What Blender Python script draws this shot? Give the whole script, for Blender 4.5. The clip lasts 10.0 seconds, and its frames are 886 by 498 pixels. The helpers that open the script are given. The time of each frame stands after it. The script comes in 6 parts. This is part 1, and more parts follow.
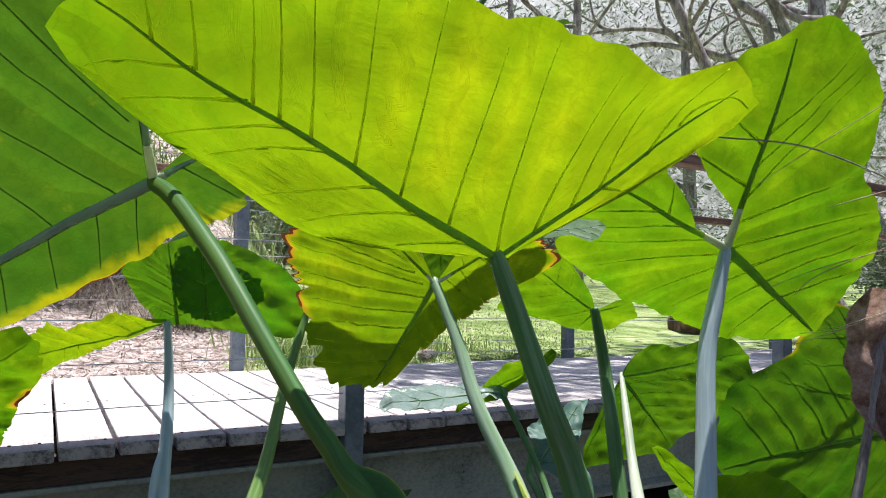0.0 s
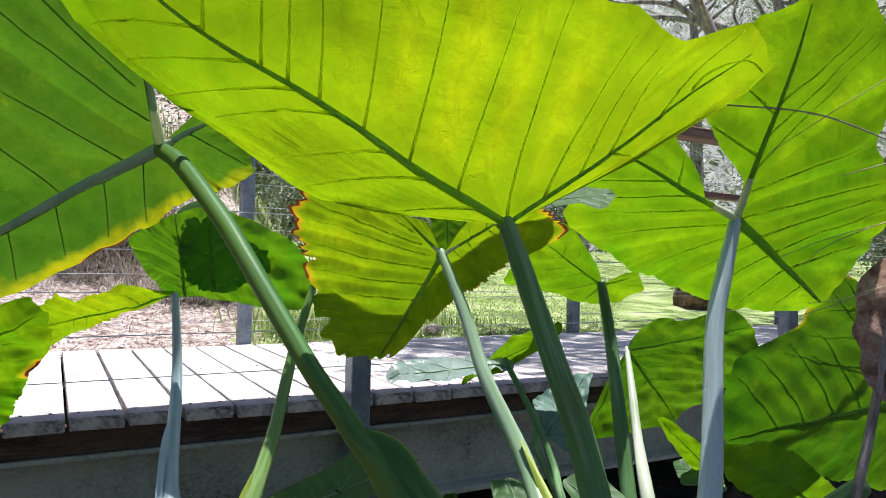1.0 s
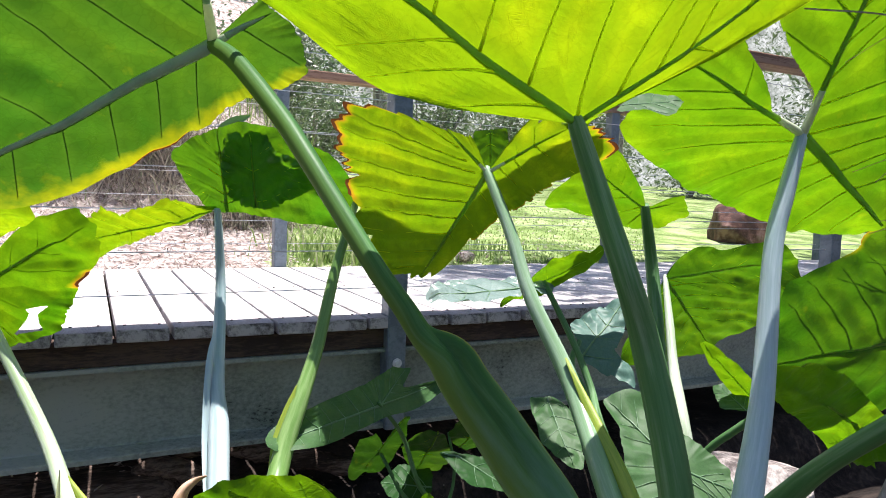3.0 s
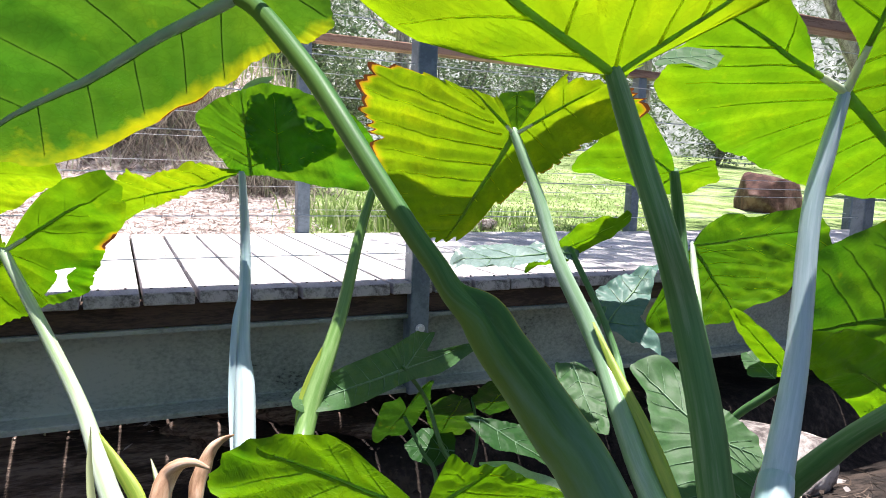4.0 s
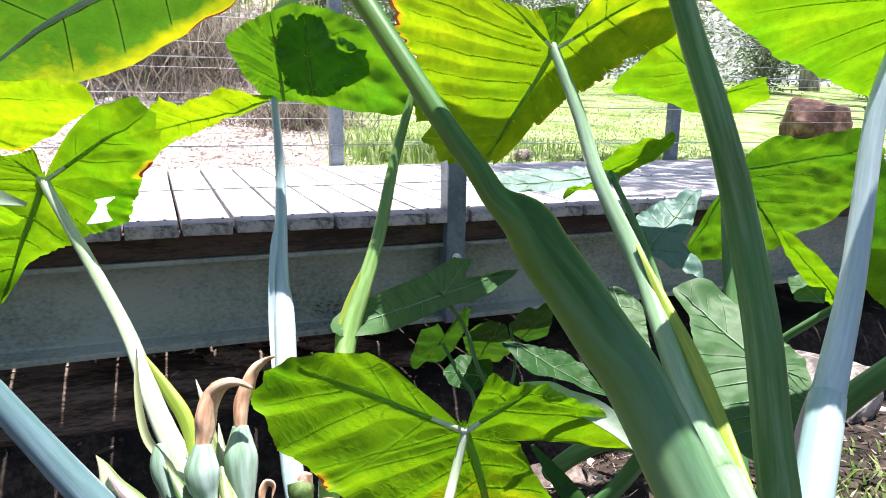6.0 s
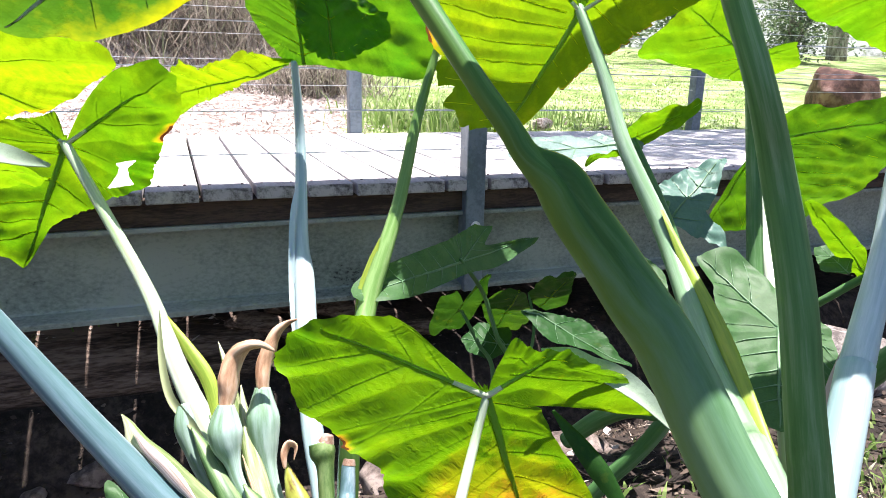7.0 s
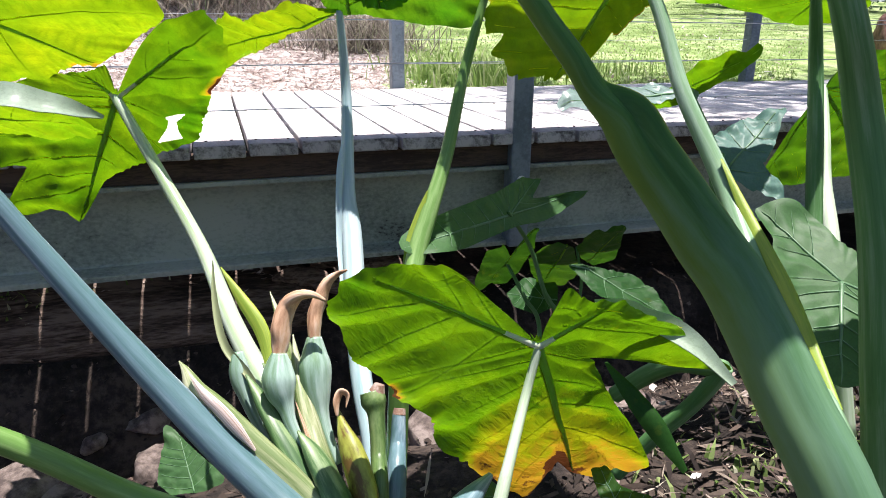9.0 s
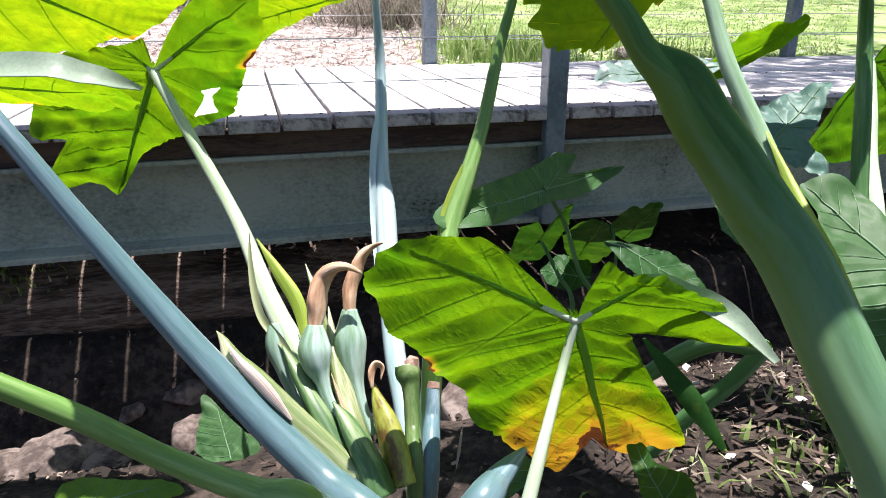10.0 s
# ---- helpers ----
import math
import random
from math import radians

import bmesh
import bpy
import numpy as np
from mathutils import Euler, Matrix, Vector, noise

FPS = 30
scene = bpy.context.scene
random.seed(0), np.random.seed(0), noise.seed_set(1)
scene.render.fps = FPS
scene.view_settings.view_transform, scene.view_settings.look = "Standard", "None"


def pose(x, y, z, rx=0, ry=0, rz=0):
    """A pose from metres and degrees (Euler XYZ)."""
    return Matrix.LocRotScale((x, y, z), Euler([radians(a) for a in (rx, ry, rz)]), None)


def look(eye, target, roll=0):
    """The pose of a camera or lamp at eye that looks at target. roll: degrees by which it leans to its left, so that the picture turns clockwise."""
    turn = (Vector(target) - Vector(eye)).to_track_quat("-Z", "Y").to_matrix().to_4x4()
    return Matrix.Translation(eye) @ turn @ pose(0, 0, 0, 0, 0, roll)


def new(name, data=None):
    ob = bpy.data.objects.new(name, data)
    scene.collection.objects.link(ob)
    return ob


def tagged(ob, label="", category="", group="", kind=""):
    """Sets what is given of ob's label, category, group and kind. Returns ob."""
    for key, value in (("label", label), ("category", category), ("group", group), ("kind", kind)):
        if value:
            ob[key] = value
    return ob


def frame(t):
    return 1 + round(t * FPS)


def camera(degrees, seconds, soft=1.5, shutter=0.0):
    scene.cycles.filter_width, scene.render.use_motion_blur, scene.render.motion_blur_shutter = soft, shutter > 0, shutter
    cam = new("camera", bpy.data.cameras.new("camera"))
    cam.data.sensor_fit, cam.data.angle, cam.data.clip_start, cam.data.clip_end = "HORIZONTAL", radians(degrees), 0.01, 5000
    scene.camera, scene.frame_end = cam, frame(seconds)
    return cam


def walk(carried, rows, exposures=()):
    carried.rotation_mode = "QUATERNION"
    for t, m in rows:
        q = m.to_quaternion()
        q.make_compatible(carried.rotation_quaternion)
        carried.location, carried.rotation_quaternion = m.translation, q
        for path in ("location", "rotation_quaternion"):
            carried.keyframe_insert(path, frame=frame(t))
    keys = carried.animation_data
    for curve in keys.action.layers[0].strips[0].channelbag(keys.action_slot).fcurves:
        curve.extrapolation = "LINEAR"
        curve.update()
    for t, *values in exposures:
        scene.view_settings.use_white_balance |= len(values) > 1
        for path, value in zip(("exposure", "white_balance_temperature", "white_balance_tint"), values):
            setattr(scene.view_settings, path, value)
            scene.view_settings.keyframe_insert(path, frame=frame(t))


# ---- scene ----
cam = camera(64.9, 10.0, 0.9)
PATH = [
    (0, (-0.041, -2.068, 0.416), (0.944, -0.332, 0.541), 0.9),
    (0.5, (-0.044, -2.063, 0.413), (0.931, -0.319, 0.511), 1.0),
    (1, (-0.042, -2.063, 0.407), (0.933, -0.317, 0.464), 1.0),
    (1.5, (-0.044, -2.057, 0.398), (0.919, -0.304, 0.411), 1.4),
    (2, (-0.051, -2.047, 0.393), (0.896, -0.286, 0.358), 1.8),
    (2.5, (-0.057, -2.041, 0.387), (0.873, -0.272, 0.297), 1.8),
    (4, (-0.061, -2.018, 0.369), (0.79, -0.223, 0.136), 2.1),
    (4.5, (-0.06, -2.014, 0.364), (0.766, -0.213, 0.088), 1.8),
    (5, (-0.058, -2.007, 0.356), (0.744, -0.203, 0.033), 1.9),
    (5.5, (-0.056, -2.003, 0.35), (0.722, -0.198, -0.021), 1.3),
    (7, (-0.063, -1.99, 0.334), (0.642, -0.186, -0.167), 1.3),
    (7.5, (-0.065, -1.988, 0.331), (0.615, -0.184, -0.201), 1.2),
    (8, (-0.064, -1.986, 0.327), (0.597, -0.184, -0.235), 0.8),
    (8.5, (-0.068, -1.983, 0.323), (0.556, -0.177, -0.27), 0.7),
    (9, (-0.073, -1.977, 0.319), (0.513, -0.166, -0.297), 0.4),
    (9.5, (-0.079, -1.974, 0.315), (0.464, -0.159, -0.326), 0.3),
    (10, (-0.081, -1.97, 0.309), (0.42, -0.155, -0.364), 0.1),
]
EXPOSURES = [(0, 0.36), (2.5, 0.7), (4.5, 0.98), (5.5, 1.18), (7.5, 1.3), (8, 1.1), (8.5, 0.68), (10, 0.88)]
walk(cam, [(t, look(eye, target, roll)) for t, eye, target, roll in PATH], [(t, stops, 6350, 17) for t, stops in EXPOSURES])

# ---- light ----
SUN_TO = Vector((0.12, 0.0, 1.0)).normalized()
world = bpy.data.worlds.new("sky")
scene.world = world
world.use_nodes = True
wn = world.node_tree.nodes
sky = wn.new("ShaderNodeTexSky")
sky.sky_type = "NISHITA"
sky.sun_disc = False
sky.dust_density = 1.0
sky.ozone_density = 3.0
sky.sun_elevation = math.asin(SUN_TO.z)
sky.sun_rotation = math.atan2(SUN_TO.x, SUN_TO.y)
wn["Background"].inputs["Strength"].default_value = 0.06
world.node_tree.links.new(sky.outputs["Color"], wn["Background"].inputs["Color"])
sun = new("sun", bpy.data.lights.new("sun", "SUN"))
sun.data.energy, sun.data.angle, sun.data.color = 5.0, radians(0.6), (1.0, 0.96, 0.88)
sun.matrix_world = look(SUN_TO * 30, (0, 0, 0))


# ---- materials ----
def shader(name):
    m = bpy.data.materials.new(name)
    m.use_nodes = True
    nt = m.node_tree
    return m, nt, nt.nodes["Principled BSDF"]


def add(nt, kind, **inputs):
    n = nt.nodes.new("ShaderNode" + kind)
    for k, v in inputs.items():
        n.inputs[k.replace("_", " ")].default_value = v
    return n


def ramp(nt, fac, stops):
    r = nt.nodes.new("ShaderNodeValToRGB")
    while len(r.color_ramp.elements) < len(stops):
        r.color_ramp.elements.new(0.5)
    for e, (p, c) in zip(r.color_ramp.elements, stops):
        e.position, e.color = p, (*c, 1)
    nt.links.new(fac, r.inputs["Fac"])
    return r.outputs["Color"]


def coords(nt, scale=(1, 1, 1), kind="Object"):
    t = nt.nodes.new("ShaderNodeAttribute" if kind == "Vector" else "ShaderNodeTexCoord")
    if kind == "Vector":
        t.attribute_name = "stem"
    mp = nt.nodes.new("ShaderNodeMapping")
    mp.inputs["Scale"].default_value = scale
    nt.links.new(t.outputs[kind], mp.inputs["Vector"])
    return mp.outputs["Vector"]


def noisy(nt, vec, scale, detail=4, rough=0.6):
    n = add(nt, "TexNoise", Scale=scale, Detail=detail, Roughness=rough)
    nt.links.new(vec, n.inputs["Vector"])
    return n.outputs["Fac"]


def mixed(nt, fac, a, b, mode="MIX"):
    m = nt.nodes.new("ShaderNodeMix")
    m.data_type, m.blend_type = "RGBA", mode
    for sock, v in ((m.inputs[0], fac), (m.inputs[6], a), (m.inputs[7], b)):
        if isinstance(v, (float, int)):
            sock.default_value = v
        elif isinstance(v, tuple):
            sock.default_value = (*v, 1)
        else:
            nt.links.new(v, sock)
    return m.outputs[2]


def bumped(nt, bsdf, height, strength=0.3, distance=0.01):
    b = add(nt, "Bump", Strength=strength, Distance=distance)
    nt.links.new(height, b.inputs["Height"])
    nt.links.new(b.outputs["Normal"], bsdf.inputs["Normal"])
    return b.outputs["Normal"]


def rand(nt):
    return nt.nodes.new("ShaderNodeObjectInfo").outputs["Random"]


def plain(name, stops, scale=8.0, stretch=(1, 1, 1), rough=0.7, metal=0.0, bump=0.3, dist=0.004, fine=60.0, spread=0.0, kind="Object"):
    """A material of two noises: broad stains between the stops and a fine grain with relief."""
    m, nt, p = shader(name)
    v = coords(nt, stretch, kind)
    big, small = noisy(nt, v, scale), noisy(nt, v, fine, 6, 0.7)
    both = nt.nodes.new("ShaderNodeMath")
    both.operation = "MULTIPLY_ADD"
    both.inputs[1].default_value = 0.45
    nt.links.new(small, both.inputs[0])
    half = nt.nodes.new("ShaderNodeMath")
    half.operation = "MULTIPLY"
    half.inputs[1].default_value = 0.55
    nt.links.new(big, half.inputs[0])
    nt.links.new(half.outputs[0], both.inputs[2])
    wide = add(nt, "MapRange", **{"From_Min": 0.36, "From_Max": 0.64})
    nt.links.new(both.outputs[0], wide.inputs["Value"])
    c = ramp(nt, wide.outputs["Result"], stops)
    if spread:
        hsv = add(nt, "HueSaturation")
        mr = add(nt, "MapRange", **{"To_Min": 1 - spread, "To_Max": 1 + spread})
        nt.links.new(rand(nt), mr.inputs["Value"])
        nt.links.new(mr.outputs["Result"], hsv.inputs["Value"])
        nt.links.new(c, hsv.inputs["Color"])
        c = hsv.outputs["Color"]
    nt.links.new(c, p.inputs["Base Color"])
    p.inputs["Roughness"].default_value, p.inputs["Metallic"].default_value = rough, metal
    bumped(nt, p, both.outputs[0], bump, dist)
    return m


def leafy(name, dark, light, through_c, gloss=0.4, share=0.5, scale=7.0, spec=0.25, crinkle=0.45, streak=0.45, ridge=0.8):
    """A leaf that lets light through: pigment above, glow of the sun from behind, fine net of veins, browned rim where the blade is burnt."""
    m, nt, p = shader(name)
    v = coords(nt)
    big, fine = noisy(nt, v, scale, 3), noisy(nt, v, 80.0, 5, 0.65)
    net = add(nt, "TexVoronoi", Scale=95.0)
    net.feature = "DISTANCE_TO_EDGE"
    nt.links.new(mixed(nt, 0.012, v, add(nt, "TexNoise", Scale=30.0).outputs["Color"]), net.inputs["Vector"])
    cells = ramp(nt, net.outputs["Distance"], [(0.0, (0, 0, 0)), (0.12, (1, 1, 1))])
    at = nt.nodes.new("ShaderNodeAttribute")
    at.attribute_name = "vein"
    base = mixed(nt, big, dark, light)
    base = mixed(nt, 0.15, base, cells, "MULTIPLY")
    low = (0.42 * through_c[0], 0.72 * through_c[1], 0.9 * through_c[2])
    tint = mixed(nt, ramp(nt, noisy(nt, v, 4.5, 5, 0.6), [(0.36, (0, 0, 0)), (0.62, (1, 1, 1))]), low, through_c)
    tint = mixed(nt, 0.5, tint, ramp(nt, noisy(nt, v, 26.0, 5, 0.65), [(0.32, (0.3, 0.45, 0.3)), (0.66, (1, 1, 1))]), "MULTIPLY")
    out = nt.nodes.new("ShaderNodeAttribute")
    out.attribute_name = "field"
    tint = mixed(nt, 0.8, tint, ramp(nt, out.outputs["Fac"], [(0.0, (0.45, 0.6, 0.5)), (0.7, (1.12, 1.08, 1))]), "MULTIPLY")
    tint = mixed(nt, 0.1, tint, cells, "MULTIPLY")
    wv = nt.nodes.new("ShaderNodeAttribute")
    wv.attribute_name = "weave"
    along_v = nt.nodes.new("ShaderNodeMapping")
    along_v.inputs["Scale"].default_value = (1.0, 0.22, 1.0)
    nt.links.new(wv.outputs["Vector"], along_v.inputs["Vector"])
    quiet = nt.nodes.new("ShaderNodeAttribute")
    quiet.attribute_name = "calm"
    feather = mixed(nt, quiet.outputs["Fac"], (0.5, 0.5, 0.5), noisy(nt, along_v.outputs["Vector"], 90.0, 3, 0.55))
    tint = mixed(nt, streak, tint, ramp(nt, feather, [(0.34, (0.42, 0.6, 0.4)), (0.5, (0.92, 0.95, 0.9)), (0.66, (1.15, 1.1, 1))]), "MULTIPLY")
    base = mixed(nt, streak * 0.7, base, ramp(nt, feather, [(0.36, (0.6, 0.68, 0.6)), (0.6, (1.05, 1.05, 1))]), "MULTIPLY")
    tint = mixed(nt, at.outputs["Fac"], tint, (0.58 * through_c[0], 0.74 * through_c[1], through_c[2]))
    rim = nt.nodes.new("ShaderNodeAttribute")
    rim.attribute_name = "burn"
    wob = nt.nodes.new("ShaderNodeMath")
    wob.operation = "MULTIPLY_ADD"
    wob.inputs[1].default_value = 0.7
    nt.links.new(noisy(nt, v, 38.0, 4), wob.inputs[0])
    nt.links.new(rim.outputs["Fac"], wob.inputs[2])
    half = nt.nodes.new("ShaderNodeMath")
    half.operation = "MULTIPLY"
    half.inputs[1].default_value = 0.5
    nt.links.new(wob.outputs[0], half.inputs[0])
    pale = ramp(nt, half.outputs[0], [(0.22, (0, 0, 0)), (0.42, (1, 1, 1))])
    yellow = ramp(nt, half.outputs[0], [(0.42, (0, 0, 0)), (0.53, (1, 1, 1))])
    brown = ramp(nt, half.outputs[0], [(0.56, (0, 0, 0)), (0.585, (1, 1, 1))])
    base = mixed(nt, brown, mixed(nt, yellow, mixed(nt, pale, base, (0.16, 0.2, 0.015)), (0.5, 0.3, 0.03)), (0.13, 0.05, 0.02))
    tint = mixed(nt, brown, mixed(nt, yellow, mixed(nt, pale, tint, (0.6, 0.62, 0.004)), (0.8, 0.42, 0.02)), (0.16, 0.05, 0.015))
    nt.links.new(base, p.inputs["Base Color"])
    p.inputs["Roughness"].default_value = gloss
    p.inputs["Specular IOR Level"].default_value = spec
    relief = nt.nodes.new("ShaderNodeMath")
    relief.operation = "MULTIPLY_ADD"
    relief.inputs[1].default_value = 0.25
    nt.links.new(fine, relief.inputs[0])
    rows = nt.nodes.new("ShaderNodeMath")
    rows.operation = "MULTIPLY"
    rows.inputs[1].default_value = ridge
    nt.links.new(feather, rows.inputs[0])
    nt.links.new(rows.outputs[0], relief.inputs[2])
    swell = nt.nodes.new("ShaderNodeMath")
    swell.operation = "MULTIPLY_ADD"
    swell.inputs[1].default_value = 6.0
    nt.links.new(noisy(nt, v, 16.0, 1, 0.4), swell.inputs[0])
    nt.links.new(relief.outputs[0], swell.inputs[2])
    turned = bumped(nt, p, swell.outputs[0], crinkle, 0.003)
    tr = nt.nodes.new("ShaderNodeBsdfTranslucent")
    nt.links.new(tint, tr.inputs["Color"])
    nt.links.new(turned, tr.inputs["Normal"])
    mx = nt.nodes.new("ShaderNodeMixShader")
    mx.inputs[0].default_value = share
    nt.links.new(p.outputs["BSDF"], mx.inputs[1])
    nt.links.new(tr.outputs["BSDF"], mx.inputs[2])
    nt.links.new(mx.outputs[0], nt.nodes["Material Output"].inputs["Surface"])
    return m


def island(name, stops, rough=0.85, through_share=0.0):
    """Each loose piece takes its own colour."""
    m, nt, p = shader(name)
    g = nt.nodes.new("ShaderNodeNewGeometry")
    c = ramp(nt, g.outputs["Random Per Island"], stops)
    c = mixed(nt, 0.35, c, mixed(nt, noisy(nt, coords(nt), 60.0), (0.3, 0.3, 0.3), (1, 1, 1)), "MULTIPLY")
    nt.links.new(c, p.inputs["Base Color"])
    p.inputs["Roughness"].default_value = rough
    if through_share:
        tr = nt.nodes.new("ShaderNodeBsdfTranslucent")
        nt.links.new(c, tr.inputs["Color"])
        mx = add(nt, "MixShader", Fac=through_share)
        nt.links.new(p.outputs["BSDF"], mx.inputs[1])
        nt.links.new(tr.outputs["BSDF"], mx.inputs[2])
        nt.links.new(mx.outputs[0], nt.nodes["Material Output"].inputs["Surface"])
    return m


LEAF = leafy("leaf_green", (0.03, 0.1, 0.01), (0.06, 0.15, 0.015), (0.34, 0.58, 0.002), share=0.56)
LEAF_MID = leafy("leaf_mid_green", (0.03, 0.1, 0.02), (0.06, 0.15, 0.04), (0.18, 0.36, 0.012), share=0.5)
# LEAF_SUN and LEAF_TOP: leaf green brightened, full sun put into the colour
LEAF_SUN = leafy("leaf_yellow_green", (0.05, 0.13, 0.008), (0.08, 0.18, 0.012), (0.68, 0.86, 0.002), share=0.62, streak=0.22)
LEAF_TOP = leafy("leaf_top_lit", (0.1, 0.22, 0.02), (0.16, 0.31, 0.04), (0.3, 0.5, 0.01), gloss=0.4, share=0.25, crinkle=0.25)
LEAF_TORN = leafy("leaf_torn", (0.03, 0.1, 0.01), (0.06, 0.15, 0.015), (0.6, 0.76, 0.002), share=0.54)
LEAF_LOW = leafy("leaf_wrinkled", (0.055, 0.15, 0.006), (0.095, 0.21, 0.01), (0.36, 0.61, 0.002), gloss=0.32, share=0.52, spec=0.35, crinkle=0.6, streak=0.35, ridge=2.2)
LEAF_BLUE = leafy("leaf_blue_green", (0.09, 0.2, 0.165), (0.17, 0.3, 0.26), (0.12, 0.28, 0.08), gloss=0.45, share=0.2, spec=0.3, crinkle=0.12)
# darker, duller copy of the leaf green, with shade put into the colour
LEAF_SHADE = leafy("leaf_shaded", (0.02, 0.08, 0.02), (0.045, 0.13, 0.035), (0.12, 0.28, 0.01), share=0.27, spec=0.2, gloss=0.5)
# whitish base: direct sun on turned-up leaf edges put into the colour
LEAF_LIT_RIM = leafy("leaf_lit_rim", (0.36, 0.48, 0.34), (0.5, 0.6, 0.48), (0.3, 0.5, 0.1), gloss=0.3, share=0.2, spec=0.5)
LEAF_DEEP = leafy("leaf_deep_green", (0.02, 0.085, 0.015), (0.045, 0.13, 0.025), (0.22, 0.46, 0.004), share=0.45)
LEAF_FOLD = leafy("leaf_folded", (0.03, 0.1, 0.02), (0.05, 0.14, 0.03), (0.24, 0.5, 0.006), share=0.5, streak=0.6)
# glossy leaf; the bluish-white sheen of the sky is also in its base colour
LEAF_SHEEN = leafy("leaf_glossy_painted_sheen", (0.16, 0.27, 0.23), (0.34, 0.44, 0.42), (0.15, 0.3, 0.08), gloss=0.26, share=0.12, spec=0.7, crinkle=0.9)
LEAF_WAXY = leafy("leaf_waxy", (0.05, 0.14, 0.045), (0.105, 0.215, 0.085), (0.2, 0.42, 0.04), gloss=0.5, share=0.28, spec=0.3, crinkle=0.15)
LEAF_GUM = leafy("gum_leaf", (0.13, 0.155, 0.11), (0.32, 0.35, 0.25), (0.38, 0.43, 0.22), share=0.38, spec=0.5)
def ribbed(name, dark, light, through_c, share=0.45):
    """A fleshy rib that glows a little where the sun stands behind it."""
    m = plain(name, [(0.3, dark), (0.7, light)], 14, rough=0.4, bump=0.1)
    nt = m.node_tree
    tr = add(nt, "BsdfTranslucent", Color=(*through_c, 1))
    mx = add(nt, "MixShader", Fac=share)
    nt.links.new(nt.nodes["Principled BSDF"].outputs["BSDF"], mx.inputs[1])
    nt.links.new(tr.outputs["BSDF"], mx.inputs[2])
    nt.links.new(mx.outputs[0], nt.nodes["Material Output"].inputs["Surface"])
    return m


RIB = ribbed("leaf_rib", (0.15, 0.3, 0.05), (0.26, 0.42, 0.09), (0.5, 0.75, 0.04), 0.6)
VEIN = ribbed("leaf_vein", (0.15, 0.3, 0.05), (0.26, 0.42, 0.09), (0.95, 1.0, 0.05), 0.92)
LOGWOOD = plain("old_log", [(0.25, (0.035, 0.022, 0.016)), (0.5, (0.11, 0.075, 0.058)), (0.8, (0.24, 0.18, 0.145))], 5, (0.4, 3, 3), rough=0.9, bump=0.9, dist=0.015, fine=40)
RIB_COOL = ribbed("leaf_rib_waxy", (0.38, 0.58, 0.42), (0.5, 0.68, 0.52), (0.45, 0.68, 0.28), 0.3)

RIB_TOP = ribbed("leaf_vein_top", (0.12, 0.25, 0.12), (0.2, 0.34, 0.19), (0.2, 0.4, 0.1), 0.2)
RIB_PALE = ribbed("leaf_rib_pale", (0.62, 0.7, 0.52), (0.76, 0.82, 0.66), (0.8, 0.9, 0.5), 0.35)
STALK = plain("stalk_green", [(0.1, (0.06, 0.17, 0.05)), (0.5, (0.105, 0.24, 0.085)), (0.9, (0.22, 0.36, 0.2))], 16, (1, 1, 0.08), rough=0.48, bump=0.06, fine=70, kind="Vector")
def bloomed(name):
    """A green stalk that a grey-blue wax bloom covers more and more towards its foot, rubbed off in streaks. Its sunlit
    left edge is painted on.
    """
    m = plain(name, [(0.1, (0.035, 0.115, 0.03)), (0.5, (0.065, 0.17, 0.05)), (0.9, (0.13, 0.27, 0.11))], 16, (1, 1, 0.08), rough=0.42, bump=0.06, fine=70, kind="Vector")
    nt = m.node_tree
    p = nt.nodes["Principled BSDF"]
    green = p.inputs["Base Color"].links[0].from_socket
    p.inputs["Specular IOR Level"].default_value = 0.12
    at = nt.nodes.new("ShaderNodeAttribute")
    at.attribute_name = "stem"
    z = nt.nodes.new("ShaderNodeSeparateXYZ")
    nt.links.new(at.outputs["Vector"], z.inputs[0])
    rub = nt.nodes.new("ShaderNodeMath")
    rub.operation = "MULTIPLY_ADD"
    rub.inputs[1].default_value = 0.55
    nt.links.new(noisy(nt, coords(nt, (1, 1, 0.15), "Vector"), 60, 5, 0.65), rub.inputs[0])
    nt.links.new(z.outputs["Z"], rub.inputs[2])
    late = add(nt, "MapRange", **{"From_Min": 0.72, "From_Max": 1.1, "To_Min": 0.0, "To_Max": 0.6})
    nt.links.new(rub.outputs[0], late.inputs["Value"])
    fac = late.outputs["Result"]
    # lit edge painted on: yellower green down the stalk's left side
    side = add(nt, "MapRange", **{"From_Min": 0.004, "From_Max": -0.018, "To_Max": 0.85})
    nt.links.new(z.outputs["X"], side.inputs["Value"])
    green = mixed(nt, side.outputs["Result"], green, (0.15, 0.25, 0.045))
    nt.links.new(mixed(nt, fac, green, (0.23, 0.38, 0.31)), p.inputs["Base Color"])
    return m


STALK_BLOOMED = bloomed("stalk_green_bloom")
STALK.node_tree.nodes["Principled BSDF"].inputs["Specular IOR Level"].default_value = 0.25
STALK_BLUE = plain("stalk_bloom", [(0.1, (0.3, 0.46, 0.48)), (0.5, (0.45, 0.59, 0.62)), (0.9, (0.65, 0.76, 0.81))], 16, (1, 1, 0.08), rough=0.35, bump=0.06, fine=70, kind="Vector")
STALK_TEAL = plain("stalk_teal_bloom", [(0.1, (0.09, 0.18, 0.19)), (0.5, (0.15, 0.25, 0.29)), (0.9, (0.34, 0.44, 0.51))], 16, (1, 1, 0.08), rough=0.35, bump=0.06, fine=70, kind="Vector")
